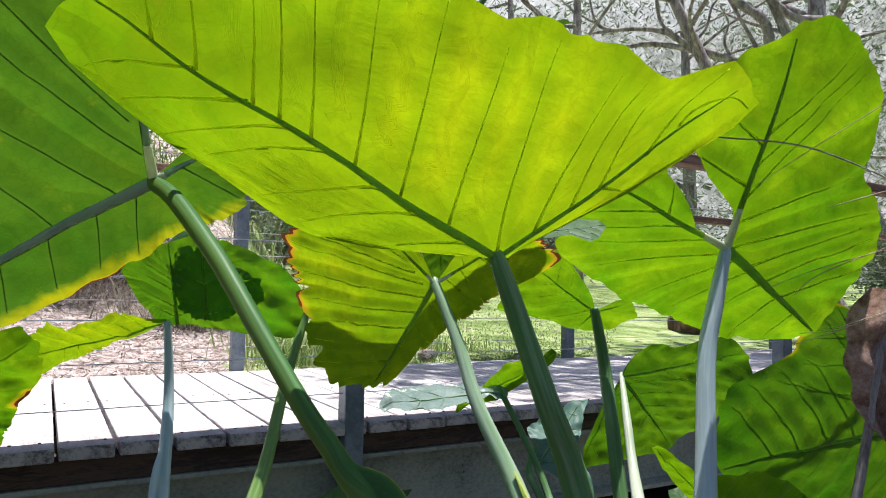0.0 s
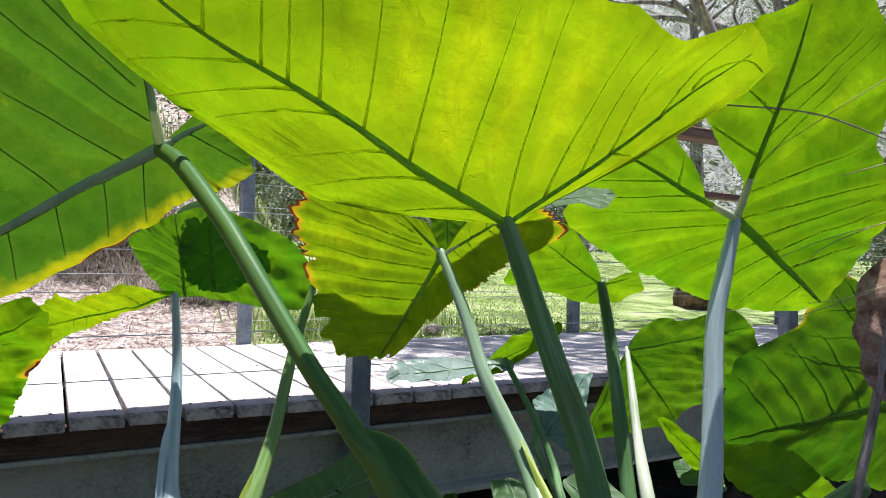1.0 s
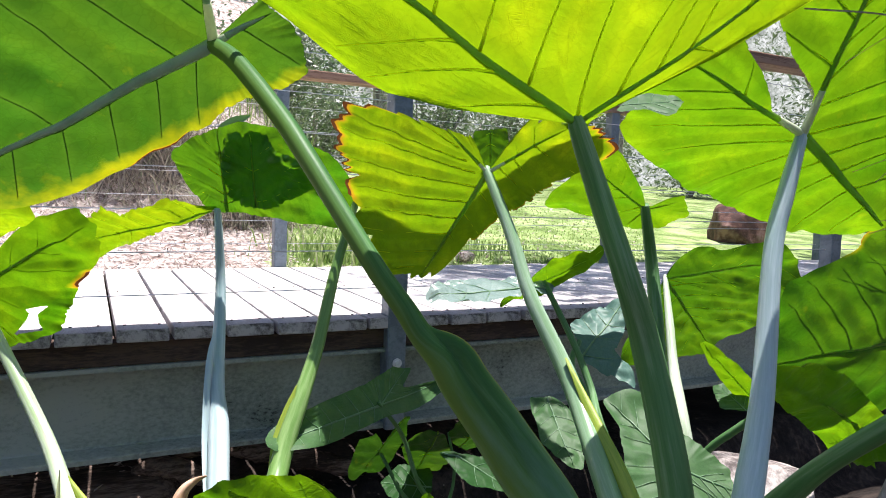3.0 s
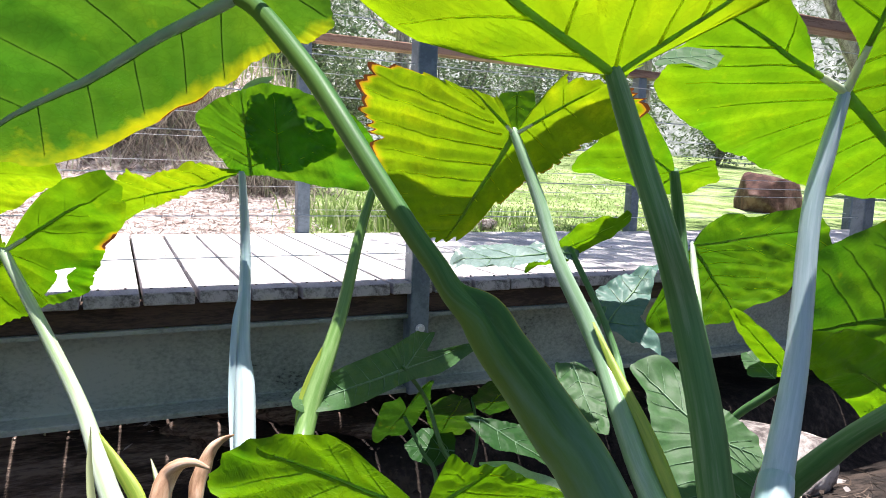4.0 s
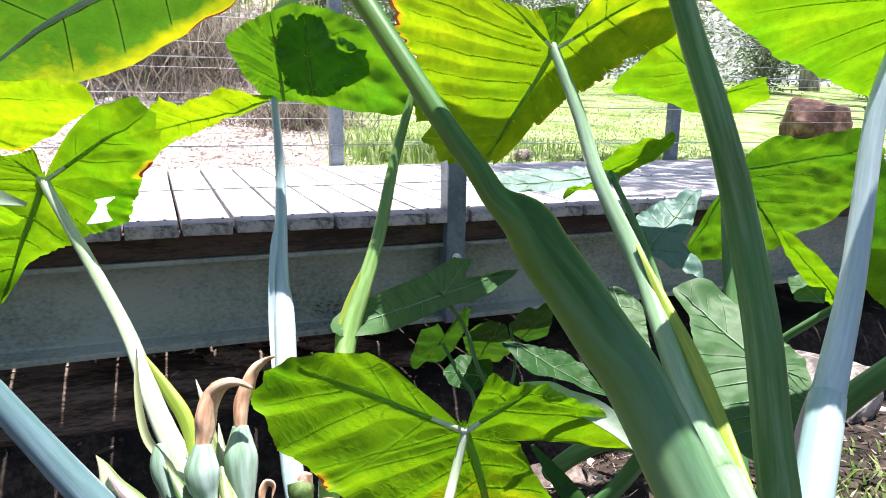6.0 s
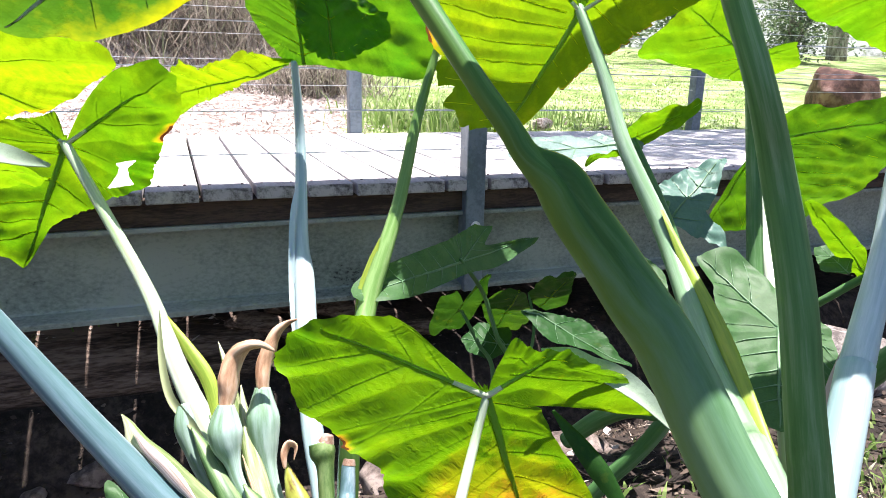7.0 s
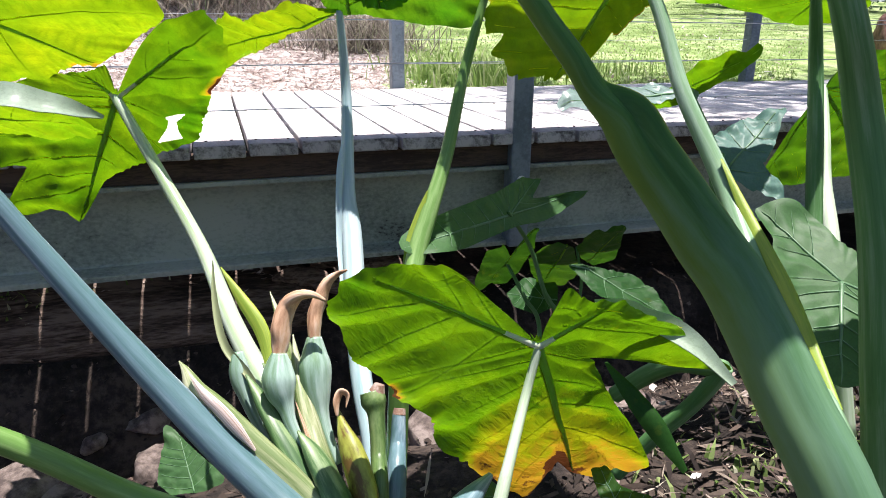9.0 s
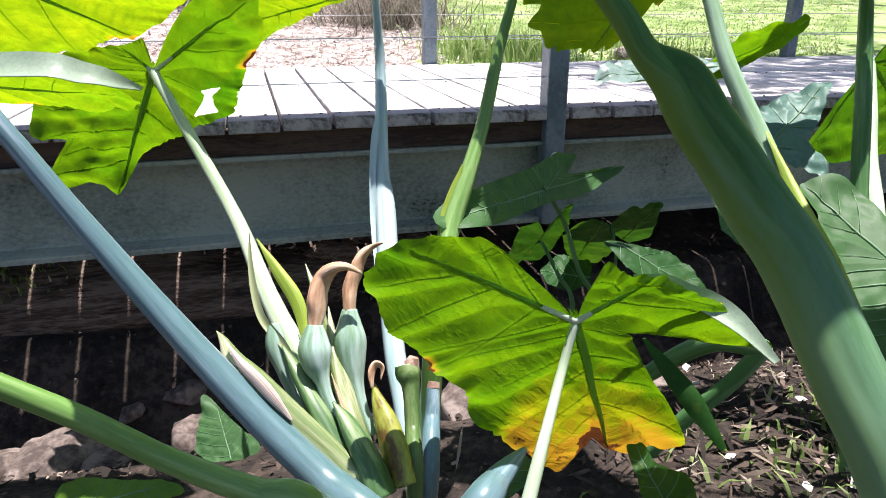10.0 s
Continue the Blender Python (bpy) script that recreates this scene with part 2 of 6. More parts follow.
STALK_MID = plain("stalk_mid_green", [(0.1, (0.15, 0.29, 0.14)), (0.5, (0.24, 0.39, 0.23)), (0.9, (0.4, 0.54, 0.41))], 16, (1, 1, 0.08), rough=0.35, bump=0.06, fine=70, kind="Vector")
STALK_PALE = plain("stalk_pale", [(0.1, (0.32, 0.45, 0.24)), (0.5, (0.46, 0.56, 0.4)), (0.9, (0.66, 0.72, 0.62))], 16, (1, 1, 0.08), rough=0.35, bump=0.06, fine=70, kind="Vector")
SHEATH = plain("sheath_yellow_green", [(0.2, (0.2, 0.31, 0.03)), (0.8, (0.38, 0.46, 0.06))], 9, (1, 1, 0.2), rough=0.45, bump=0.2, kind="Vector")
WOOD = plain("weathered_timber", [(0.2, (0.46, 0.43, 0.43)), (0.5, (0.74, 0.7, 0.7)), (0.75, (0.85, 0.82, 0.82))], 5, (6, 0.7, 6), rough=0.85, bump=0.7, fine=45, spread=0.12)
def worn_ends(m):
    """Grime and weathering that creeps in from the planks' front ends."""
    nt = m.node_tree
    p = nt.nodes["Principled BSDF"]
    clean = p.inputs["Base Color"].links[0].from_socket
    y = nt.nodes.new("ShaderNodeSeparateXYZ")
    nt.links.new(coords(nt), y.inputs[0])
    off = nt.nodes.new("ShaderNodeMath")
    off.operation = "MULTIPLY_ADD"
    off.inputs[1].default_value = -0.3
    nt.links.new(noisy(nt, coords(nt, (9, 2, 9)), 2.0, 6, 0.7), off.inputs[0])
    nt.links.new(y.outputs["Y"], off.inputs[2])
    near = add(nt, "MapRange", **{"From_Min": -0.16, "From_Max": 0.12, "To_Min": 0.7, "To_Max": 0.0})
    nt.links.new(off.outputs[0], near.inputs["Value"])
    nt.links.new(mixed(nt, near.outputs["Result"], clean, (0.25, 0.215, 0.22)), p.inputs["Base Color"])


worn_ends(WOOD)
WOOD_DARK = plain("bearer_timber", [(0.3, (0.04, 0.024, 0.018)), (0.7, (0.1, 0.062, 0.042))], 6, (0.6, 4, 4), rough=0.85, bump=0.5)
WOOD_END = plain("plank_end", [(0.25, (0.1, 0.09, 0.085)), (0.5, (0.3, 0.28, 0.265)), (0.8, (0.55, 0.52, 0.5))], 14, (1, 1, 1), rough=0.9, bump=0.9, dist=0.006, fine=90)
RAIL = plain("rail_timber", [(0.3, (0.2, 0.1, 0.06)), (0.7, (0.42, 0.26, 0.18))], 4, (0.5, 6, 6), rough=0.7, bump=0.4)
STEEL = plain("painted_beam", [(0.08, (0.05, 0.05, 0.04)), (0.2, (0.17, 0.2, 0.17)), (0.5, (0.27, 0.31, 0.26)), (0.85, (0.38, 0.415, 0.355))], 3.0, (1, 1, 1.4), rough=0.55, bump=0.2, fine=70)
GALV = plain("grey_post", [(0.3, (0.14, 0.18, 0.215)), (0.7, (0.22, 0.27, 0.315))], 8, rough=0.45, metal=0.25, bump=0.08)
WIRE = plain("steel_wire", [(0.3, (0.75, 0.76, 0.78)), (0.7, (0.88, 0.89, 0.9))], 30, rough=0.5, metal=0.4, bump=0.05)
SOIL = plain("soil", [(0.25, (0.013, 0.009, 0.007)), (0.55, (0.035, 0.025, 0.02)), (0.8, (0.085, 0.062, 0.049))], 4, rough=0.95, bump=0.9, dist=0.02, fine=35)
MULCH = plain("mulch", [(0.25, (0.2, 0.14, 0.12)), (0.5, (0.52, 0.44, 0.41)), (0.8, (0.74, 0.67, 0.64))], 10, rough=0.95, bump=0.9, dist=0.02, fine=70)
LAWN = plain("lawn", [(0.2, (0.11, 0.18, 0.04)), (0.5, (0.26, 0.37, 0.11)), (0.8, (0.47, 0.54, 0.28))], 2.6, rough=0.95, bump=0.8, dist=0.02, fine=50)
STONE = plain("stone", [(0.25, (0.075, 0.056, 0.05)), (0.5, (0.165, 0.128, 0.112)), (0.8, (0.3, 0.245, 0.22))], 7, rough=0.9, bump=0.6, dist=0.01, fine=40)
CHIPS = island("bark_chips", [(0, (0.25, 0.17, 0.14)), (0.25, (0.55, 0.45, 0.4)), (0.7, (0.76, 0.69, 0.65)), (1, (0.88, 0.85, 0.83))], through_share=0.2)
LITTER = island("leaf_litter", [(0, (0.02, 0.013, 0.01)), (0.65, (0.06, 0.04, 0.03)), (0.92, (0.15, 0.105, 0.08)), (1, (0.45, 0.37, 0.3))])
STRAW_BITS = island("straw_bits", [(0, (0.04, 0.027, 0.02)), (0.5, (0.13, 0.09, 0.065)), (0.85, (0.3, 0.24, 0.19)), (1, (0.6, 0.52, 0.44))])
GRASS = island("grass_blades", [(0, (0.16, 0.27, 0.06)), (0.5, (0.3, 0.44, 0.12)), (0.85, (0.5, 0.58, 0.27)), (1, (0.68, 0.68, 0.48))], through_share=0.45)
DRYGRASS = island("dry_blades", [(0, (0.14, 0.12, 0.1)), (0.5, (0.38, 0.33, 0.28)), (0.85, (0.6, 0.55, 0.48)), (1, (0.3, 0.36, 0.18))], through_share=0.3)
STRAW = plain("dry_grass", [(0.3, (0.25, 0.18, 0.1)), (0.7, (0.52, 0.42, 0.27))], 10, rough=0.9, bump=0.2, spread=0.2)
BARK = plain("bark", [(0.2, (0.16, 0.13, 0.125)), (0.5, (0.34, 0.3, 0.29)), (0.8, (0.55, 0.51, 0.49))], 3, (4, 4, 1), rough=0.9, bump=0.7, dist=0.02, fine=25)
DEAD = plain("dead_leaf", [(0.2, (0.12, 0.05, 0.03)), (0.5, (0.3, 0.18, 0.13)), (0.8, (0.5, 0.38, 0.33))], 9, rough=0.85, bump=0.7, dist=0.006)
HUSK = plain("withered_husk", [(0.1, (0.4, 0.2, 0.11)), (0.5, (0.68, 0.42, 0.27)), (0.9, (0.82, 0.62, 0.48))], 26, (1, 1, 0.35), rough=0.7, bump=0.6, fine=90, kind="Vector")
BUD = plain("bud_bloom", [(0.15, (0.16, 0.28, 0.16)), (0.5, (0.32, 0.46, 0.38)), (0.85, (0.52, 0.66, 0.6))], 14, (1, 1, 0.12), rough=0.3, bump=0.12, kind="Vector")
BRACT = plain("bract_cream", [(0.25, (0.15, 0.22, 0.07)), (0.5, (0.33, 0.37, 0.19)), (0.75, (0.58, 0.59, 0.4))], 16, (1, 1, 0.2), rough=0.45, bump=0.2, fine=60, kind="Vector")
BRACT_GREEN = plain("bract_green", [(0.25, (0.04, 0.1, 0.035)), (0.55, (0.09, 0.18, 0.065)), (0.8, (0.24, 0.33, 0.16))], 14, (1, 1, 0.25), rough=0.4, bump=0.2, fine=80, kind="Vector")
BRACT_OLIVE = plain("bract_olive", [(0.2, (0.14, 0.08, 0.02)), (0.4, (0.26, 0.27, 0.04)), (0.8, (0.42, 0.44, 0.08))], 22, (1, 1, 0.35), rough=0.45, bump=0.3, fine=60, kind="Vector")
STALK_OLIVE = plain("stalk_olive", [(0.25, (0.06, 0.12, 0.03)), (0.5, (0.12, 0.2, 0.06)), (0.8, (0.22, 0.3, 0.12))], 12, (1, 1, 0.15), rough=0.4, bump=0.2, kind="Vector")
SHEATH_PINK = plain("sheath_dry_edge", [(0.1, (0.24, 0.15, 0.1)), (0.5, (0.5, 0.4, 0.36)), (0.9, (0.7, 0.62, 0.6))], 35, (1, 1, 0.05), rough=0.5, bump=0.2, fine=120, kind="Vector")
STALK_LIME = plain("stalk_lime", [(0.1, (0.1, 0.22, 0.04)), (0.5, (0.16, 0.31, 0.075)), (0.9, (0.3, 0.46, 0.17))], 16, (1, 1, 0.08), rough=0.35, bump=0.06, fine=70, kind="Vector")


# ---- mesh helpers ----
def obj(name, bm, material, parent=None, label="", smooth=True):
    me = bpy.data.meshes.new(name)
    bm.to_mesh(me)
    bm.free()
    me.materials.append(material)
    if smooth:
        me.polygons.foreach_set("use_smooth", [True] * len(me.polygons))
    ob = new(name, me)
    ob.parent = parent
    return tagged(ob, label)


def mesh_of(name, verts, faces, material, parent=None, label="", smooth=True, mats=()):
    me = bpy.data.meshes.new(name)
    me.from_pydata([tuple(v) for v in verts], [], [tuple(f) for f in faces])
    for m in (material, *mats):
        me.materials.append(m)
    me.update()
    if smooth:
        me.polygons.foreach_set("use_smooth", [True] * len(me.polygons))
    ob = new(name, me)
    ob.parent = parent
    return tagged(ob, label)


def box(bm, lo, hi, bevel=0.0):
    lo, hi = Vector(lo), Vector(hi)
    got = bmesh.ops.create_cube(bm, size=1.0, matrix=Matrix.Translation((lo + hi) / 2) @ Matrix.Diagonal((*(hi - lo), 1)))
    if bevel:
        edges = list({e for v in got["verts"] for e in v.link_edges})
        bmesh.ops.bevel(bm, geom=edges, offset=bevel, segments=2, affect="EDGES", profile=0.5)


def thing(name, at, label, category, group="", kind=""):
    e = new(name)
    e.location = at
    return tagged(e, label, category, group, kind)


def under(ob, parent):
    """Hangs a mesh built in world places under a thing."""
    ob.parent = parent
    ob.matrix_parent_inverse = Matrix.Translation(parent.location).inverted() if parent.type == "EMPTY" else Matrix()
    return ob


def spline(points, n):
    """A smooth run of n places through the points."""
    p = [Vector(q) for q in points]
    p = [2 * p[0] - p[1]] + p + [2 * p[-1] - p[-2]]
    out = []
    for i in range(n):
        u = i / (n - 1) * (len(p) - 3)
        k = min(int(u), len(p) - 4)
        f = u - k
        a, b, c, d = p[k:k + 4]
        out.append(0.5 * (2 * b + (c - a) * f + (2 * a - 5 * b + 4 * c - d) * f ** 2 + (3 * b - a - 3 * c + d) * f ** 3))
    return out


def tube(points, radii, n=24, sides=12, flat=1.0, wobble=0.0):
    """Places and faces of a tapered round stalk along a spline."""
    run = spline(points, n)
    rr = [v[0] for v in spline([(r, 0, 0) for r in radii], n)]
    verts, faces = [], []
    side = None
    for i, c in enumerate(run):
        d = (run[min(i + 1, n - 1)] - run[max(i - 1, 0)]).normalized()
        if side is None:
            side = d.orthogonal().normalized()
        side = (side - d * side.dot(d)).normalized()
        other = d.cross(side)
        for k in range(sides):
            a = 2 * math.pi * k / sides
            r = max(rr[i], 0.0004) * (1 + wobble * noise.noise(c * 40 + Vector((k * 3.1, 0, 0))))
            verts.append(c + side * math.cos(a) * r + other * math.sin(a) * r * flat)
        if i:
            for k in range(sides):
                a, b = (i - 1) * sides + k, (i - 1) * sides + (k + 1) % sides
                faces.append((a, b, b + sides, a + sides))
    for end, c in ((0, run[0]), (n - 1, run[-1])):
        verts.append(c)
        for k in range(sides):
            a, b = end * sides + k, end * sides + (k + 1) % sides
            faces.append((b, a, len(verts) - 1) if end == 0 else (a, b, len(verts) - 1))
    return verts, faces


# ---- ground ----
def step(a, b, v):
    t = min(max((v - a) / (b - a), 0), 1)
    return t * t * (3 - 2 * t)


def ground_z(x, y):
    z = -0.65 - 0.37 * step(-0.75, 0.2, y) + 0.34 * step(0.0, 0.3, y)
    z += 0.64 * step(1.15, 1.75, y)
    far = max(y - 1.75, 0)
    left = step(0.9, -0.6, (x - 0.95) - 0.22 * far)
    z += 0.09 * min(far, 11) + 0.02 * max(far - 11, 0) + left * 0.45 * min(max(y - 4.6, 0), 8)
    z += 0.02 * noise.noise(Vector((x * 2.2, y * 2.2, 0))) + 0.008 * noise.noise(Vector((x * 9, y * 9, 3)))
    return z


def grid_axis(near_lo, near_hi, fine, far, grow=1.25):
    a = list(np.arange(near_lo, near_hi + 1e-6, fine))
    d, v = fine, near_hi
    while v < far:
        d *= grow
        v += d
        a.append(v)
    d, v = fine, near_lo
    while v > -far:
        d *= grow
        v -= d
        a.insert(0, v)
    return a


gx, gy = grid_axis(-1.6, 4.0, 0.05, 400), grid_axis(-2.6, 5.0, 0.05, 400)
gv = [(x, y, ground_z(x, y)) for y in gy for x in gx]
nx = len(gx)
gf, gm = [], []
for j in range(len(gy) - 1):
    for i in range(nx - 1):
        gf.append((j * nx + i, j * nx + i + 1, (j + 1) * nx + i + 1, (j + 1) * nx + i))
        x, y = gx[i], gy[j]
        edge = (x - 0.95) - 0.22 * (y - 1.75) + 0.25 * noise.noise(Vector((x * 1.3, y * 1.3, 7)))
        gm.append(0 if y < 1.7 else (1 if edge < 0 else 2))
ground = mesh_of("ground", gv, gf, SOIL, mats=(MULCH, LAWN))
ground.data.polygons.foreach_set("material_index", gm)
tagged(ground, "bare brown soil, bark mulch bank and patchy lawn", "ground", kind="structure")

# ---- boardwalk ----
PITCH, WIDE, DEEP = 0.145, 1.56, 0.037
deck = thing("deck", (2.5, WIDE / 2, -0.02), "boardwalk deck of weathered grey timber planks", "deck", kind="structure")


def bar(name, lo, hi, material, parent, bevel=0.003, label=""):
    bm = bmesh.new()
    box(bm, lo, hi, bevel)
    return under(obj(name, bm, material, None, label, smooth=False), parent)


def channel_beam(y, sign):
    """A steel channel, open towards sign."""
    prof = [(0, -0.105), (-0.075, -0.105), (-0.075, -0.117), (-0.012, -0.122), (-0.009, -0.127), (-0.009, -0.338), (-0.012, -0.344), (-0.075, -0.350), (-0.078, -0.353), (-0.078, -0.366), (0, -0.368)]
    xs = [-3.0, 9.0]
    verts = [(x, y + sign * a * -1, z) for x in xs for a, z in prof]
    n = len(prof)
    faces = [(i, (i + 1) % n, (i + 1) % n + n, i + n) for i in range(n)] + [tuple(range(n))[::-1], tuple(range(n, 2 * n))]
    ob = mesh_of("beam", verts, faces, STEEL, smooth=False)
    return under(ob, deck)


tagged(channel_beam(0.098, -1), "pale green painted steel channel beam, stained")
channel_beam(WIDE - 0.098, 1)
bar("bearer", (-3, 0.035, -0.104), (9, 0.125, -0.0375), WOOD_DARK, deck, label="dark stained timber bearer")
bar("bearer", (-3, WIDE - 0.125, -0.104), (9, WIDE - 0.035, -0.0375), WOOD_DARK, deck)
bar("bearer", (-3, 0.74, -0.104), (9, 0.82, -0.0375), WOOD_DARK, deck)


def railing_post(x, y, front):
    p = thing("railing_post", (x, y, -0.37), "grey square steel railing post bolted to the beam", "post", "railing posts")
    bar("shaft", (x, y, -0.37), (x + 0.066, y + 0.066, 0.985), GALV, p, 0.006)
    yy = y - 0.004 if front else y + 0.07
    bm = bmesh.new()
    turn = Matrix.Translation((x + 0.033, yy, -0.15)) @ Matrix.Rotation(radians(90), 4, "X")
    bmesh.ops.create_cone(bm, cap_ends=True, segments=6, radius1=0.011, radius2=0.011, depth=0.012, matrix=turn @ Matrix.Translation((0, 0, 0.004)))
    bmesh.ops.create_cone(bm, cap_ends=True, segments=18, radius1=0.016, radius2=0.016, depth=0.003, matrix=turn)
    under(obj("bolt", bm, WIRE, None, "shiny bolt and washer", smooth=False), p)
    return p


POST_X = [0.79 - 2.19, 0.79, 0.79 + 2.19, 0.79 + 4.38]
for px in POST_X:
    railing_post(px, 0.0, True)
    railing_post(px + 0.01, WIDE + 0.02, False)


def handrail(y):
    r = thing("handrail", (2.5, y, 1.0), "brown timber handrail along the boardwalk posts", "handrail")
    bar("rail", (-3, y - 0.05, 0.985), (9, y + 0.05, 1.03), RAIL, r, 0.006)


handrail(0.033)
handrail(WIDE + 0.053)


def cable(y, z):
    pts = []
    xs = [-3] + POST_X + [9]
    for a, b in zip(xs, xs[1:]):
        pts += [(a, y, z), ((a + b) / 2, y, z - 0.003)]
    c = mesh_of("wire", *tube(pts + [(9, y, z)], [0.0016] * (len(pts) + 1), 40, 6), WIRE)
    return tagged(c, "thin taut stainless steel railing wire", "wire", "railing wires")


for k in range(8):
    cable(0.033, 0.092 + 0.1185 * k)
    cable(WIDE + 0.053, 0.12 + 0.119 * k)


# ---- elephant-ear plants ----
def around(radii, a):
    """The blade's reach at the angle a (radians) from its midrib, smooth through radii at even angles."""
    n = len(radii)
    u = (a / (2 * math.pi) * n) % n
    k, f = int(u) % n, u - int(u)
    p, q, r, s = (radii[(k + j) % n] for j in (-1, 0, 1, 2))
    return max(0.5 * (2 * q + (r - p) * f + (2 * p - 5 * q + 4 * r - s) * f * f + (3 * q - p - 3 * r + s) * f ** 3), 4.0) / 1000


def blade(plant, base, along, normal, radii, material=None, lobes=(140, -140), fold=0.0, fold2=None, sag=0.0, wave=0.012, burn=(), jag=0.0, veins=6, rib=None, thick=1.0, label="", seed=0, back=False, quilt=1.0, scallop=0.018, lobe=None, vw=1.0, ruffle=0.035, va=None, own_veins=(), cut=()):
    """One leaf: reach in mm every 360/n degrees round its stalk's end, from the midrib towards normal x along."""
    n = Vector(normal).normalized()
    e1 = (Vector(along) - n * Vector(along).dot(n)).normalized()
    e2 = n.cross(e1)
    base = Vector(base)
    size = sum(radii) / len(radii) / 1000
    off = Vector((seed * 3.7, seed * 1.9, seed * 5.3))

    def height(x, y):
        r = math.hypot(x, y)
        h = (fold if y > 0 else fold2 if fold2 is not None else fold) * abs(y) - sag * x * abs(x) / size
        h += wave * (r / size) ** 2 * 0.6 * noise.noise(off + Vector((x, y, 0)) * (1.7 / size))
        h += wave * 0.35 * noise.noise(off + Vector((x, y, 4)) * (5.0 / size)) * min(r / size, 1.2) ** 1.5
        return h

    def place(x, y, lift=0.0):
        return base + e1 * x + e2 * y + n * (height(x, y) + lift)

    va = va or (1.2, 0.75)
    own = rib is None
    rib = rib or RIB
    w = 0.0098 * thick * size / 0.3
    big = around(radii, 0)
    tail = around(radii, math.pi) * 0.97 if back else 0.0
    rng = random.Random(seed)

    def within(x, y):
        """Whether a place lies in the open bay that is cut out of the blade."""
        odd = False
        for (xa, ya), (xb, yb) in zip(cut, cut[1:] + cut[:1]):
            if (ya > y) != (yb > y) and x < xa + (xb - xa) * (y - ya) / (yb - ya):
                odd = not odd
        return odd

    def to_edge(x, y):
        spots = []
        for (xa, ya), (xb, yb) in zip(cut, cut[1:] + cut[:1]):
            dx, dy = xb - xa, yb - ya
            f = min(max(((x - xa) * dx + (y - ya) * dy) / (dx * dx + dy * dy), 0), 1)
            spots.append((math.hypot(x - xa - f * dx, y - ya - f * dy), xa + f * dx, ya + f * dy))
        return min(spots)[1:]

    def run(x, y, a0, a1, reach, m=9):
        """A vein from (x, y) that sets off at a0 and bends to a1, as far as the rim."""
        pts = []
        bend = rng.uniform(-0.06, 0.06)
        for k in range(m):
            pts.append((x, y))
            a = a0 + (a1 - a0) * k / (m - 1) + bend * math.sin(k * 0.9)
            x += math.cos(a) * reach / (m - 1)
            y += math.sin(a) * reach / (m - 1)
            if math.hypot(x, y) > 0.985 * around(radii, math.atan2(y, x)) or (a0 != a1 and cut and within(x * 1000, y * 1000)):
                break
        return pts if len(pts) > 2 else None

    lines = [("midrib", run(-tail, 0, 0, 0, (big + tail) * 0.98, 16), w, w * 0.2)]
    for ang in () if back else lobes:
        a = radians(ang)
        reach = around(radii, a) * 0.95
        if reach < 0.03:
            continue
        lines.append(("lobe_rib", run(0, 0, a, a, reach, 10), w * 0.7, w * 0.12))
        for k in range(1, 4) if not own_veins else ():
            d = reach * (0.1 + 0.24 * k)
            for turn in (0.75, -0.75):
                lines.append(("vein", run(d * math.cos(a), d * math.sin(a), a + turn, a + turn * 0.45, reach * 0.75, 8), vw * w * 0.26, w * 0.06))
        if own_veins:
            continue
        lines.append(("vein", run(0, 0, a * 0.62, a * 0.5, size * 1.5, 14), w * 0.27, w * 0.06))
    for x, y, a0, a1, reach in own_veins:
        lines.append(("vein", run(x / 1000, y / 1000, radians(a0), radians(a1), reach / 1000 * 1.35, 14), vw * w * 0.42, w * 0.07))
    for k in range(veins) if not own_veins else ():
        d = (big + tail) * (0.06 + 0.8 * (k + 0.3 * rng.random()) / veins) - tail
        for side in (1, -1):
            lines.append(("vein", run(d, 0, side * (va[0] - 0.25 * k / veins), side * (va[1] - 0.25 * k / veins), size * 1.5, 14), vw * w * 0.56 * (1 - 0.45 * k / veins), w * 0.06))
    lines = [q for q in lines if q[1]]
    dense, arc = [], []
    for q, (_, pts, r0, _) in enumerate(lines):
        gone = 0.0
        for (xa, ya), (xb, yb) in zip(pts, pts[1:]):
            n_in = max(2, int(math.hypot(xb - xa, yb - ya) / 0.004))
            dense += [(xa + (xb - xa) * f / n_in, ya + (yb - ya) * f / n_in) for f in range(n_in)]
            arc += [(gone + math.hypot(xb - xa, yb - ya) * f / n_in, q * 0.37) for f in range(n_in)]
            gone += math.hypot(xb - xa, yb - ya)
    dense = np.array(dense)

    turns, rings = (460, 44) if jag > 0.15 else (330, 50) if size > 0.12 else ((150, 18) if size > 0.06 else (100, 12))
    flat, rim = [(0.0, 0.0)], [0.0]
    for j in range(1, rings + 1):
        s = (j / rings) ** 0.9
        for i in range(turns):
            a = 2 * math.pi * i / turns
            r = around(radii, a)
            e = Vector((math.cos(a), math.sin(a), 0))
            if jag and s > 0.8:
                r *= 1 - jag * (s - 0.8) / 0.2 * max(0, noise.noise(off + e * 9) + 0.6 * noise.noise(off + e * 26) + 0.2 * noise.noise(off + e * 60))
            r *= 1 + scallop * s ** 5 * (noise.noise(off + e * 12) + 0.6 * noise.noise(off + e * 27))
            flat.append((s * r * e.x, s * r * e.y))
            heat = 0.0
            for lo, hi, amount, start in burn:
                mid, half = radians((lo + hi) / 2), radians((hi - lo) / 2)
                d = abs((a - mid + math.pi) % (2 * math.pi) - math.pi)
                heat = max(heat, amount * step(1.15, 0.7, d / half) * step(start, 1.0, s))
            rim.append(heat)
    faces = []
    for i in range(turns):
        faces.append((0, 1 + i, 1 + (i + 1) % turns))
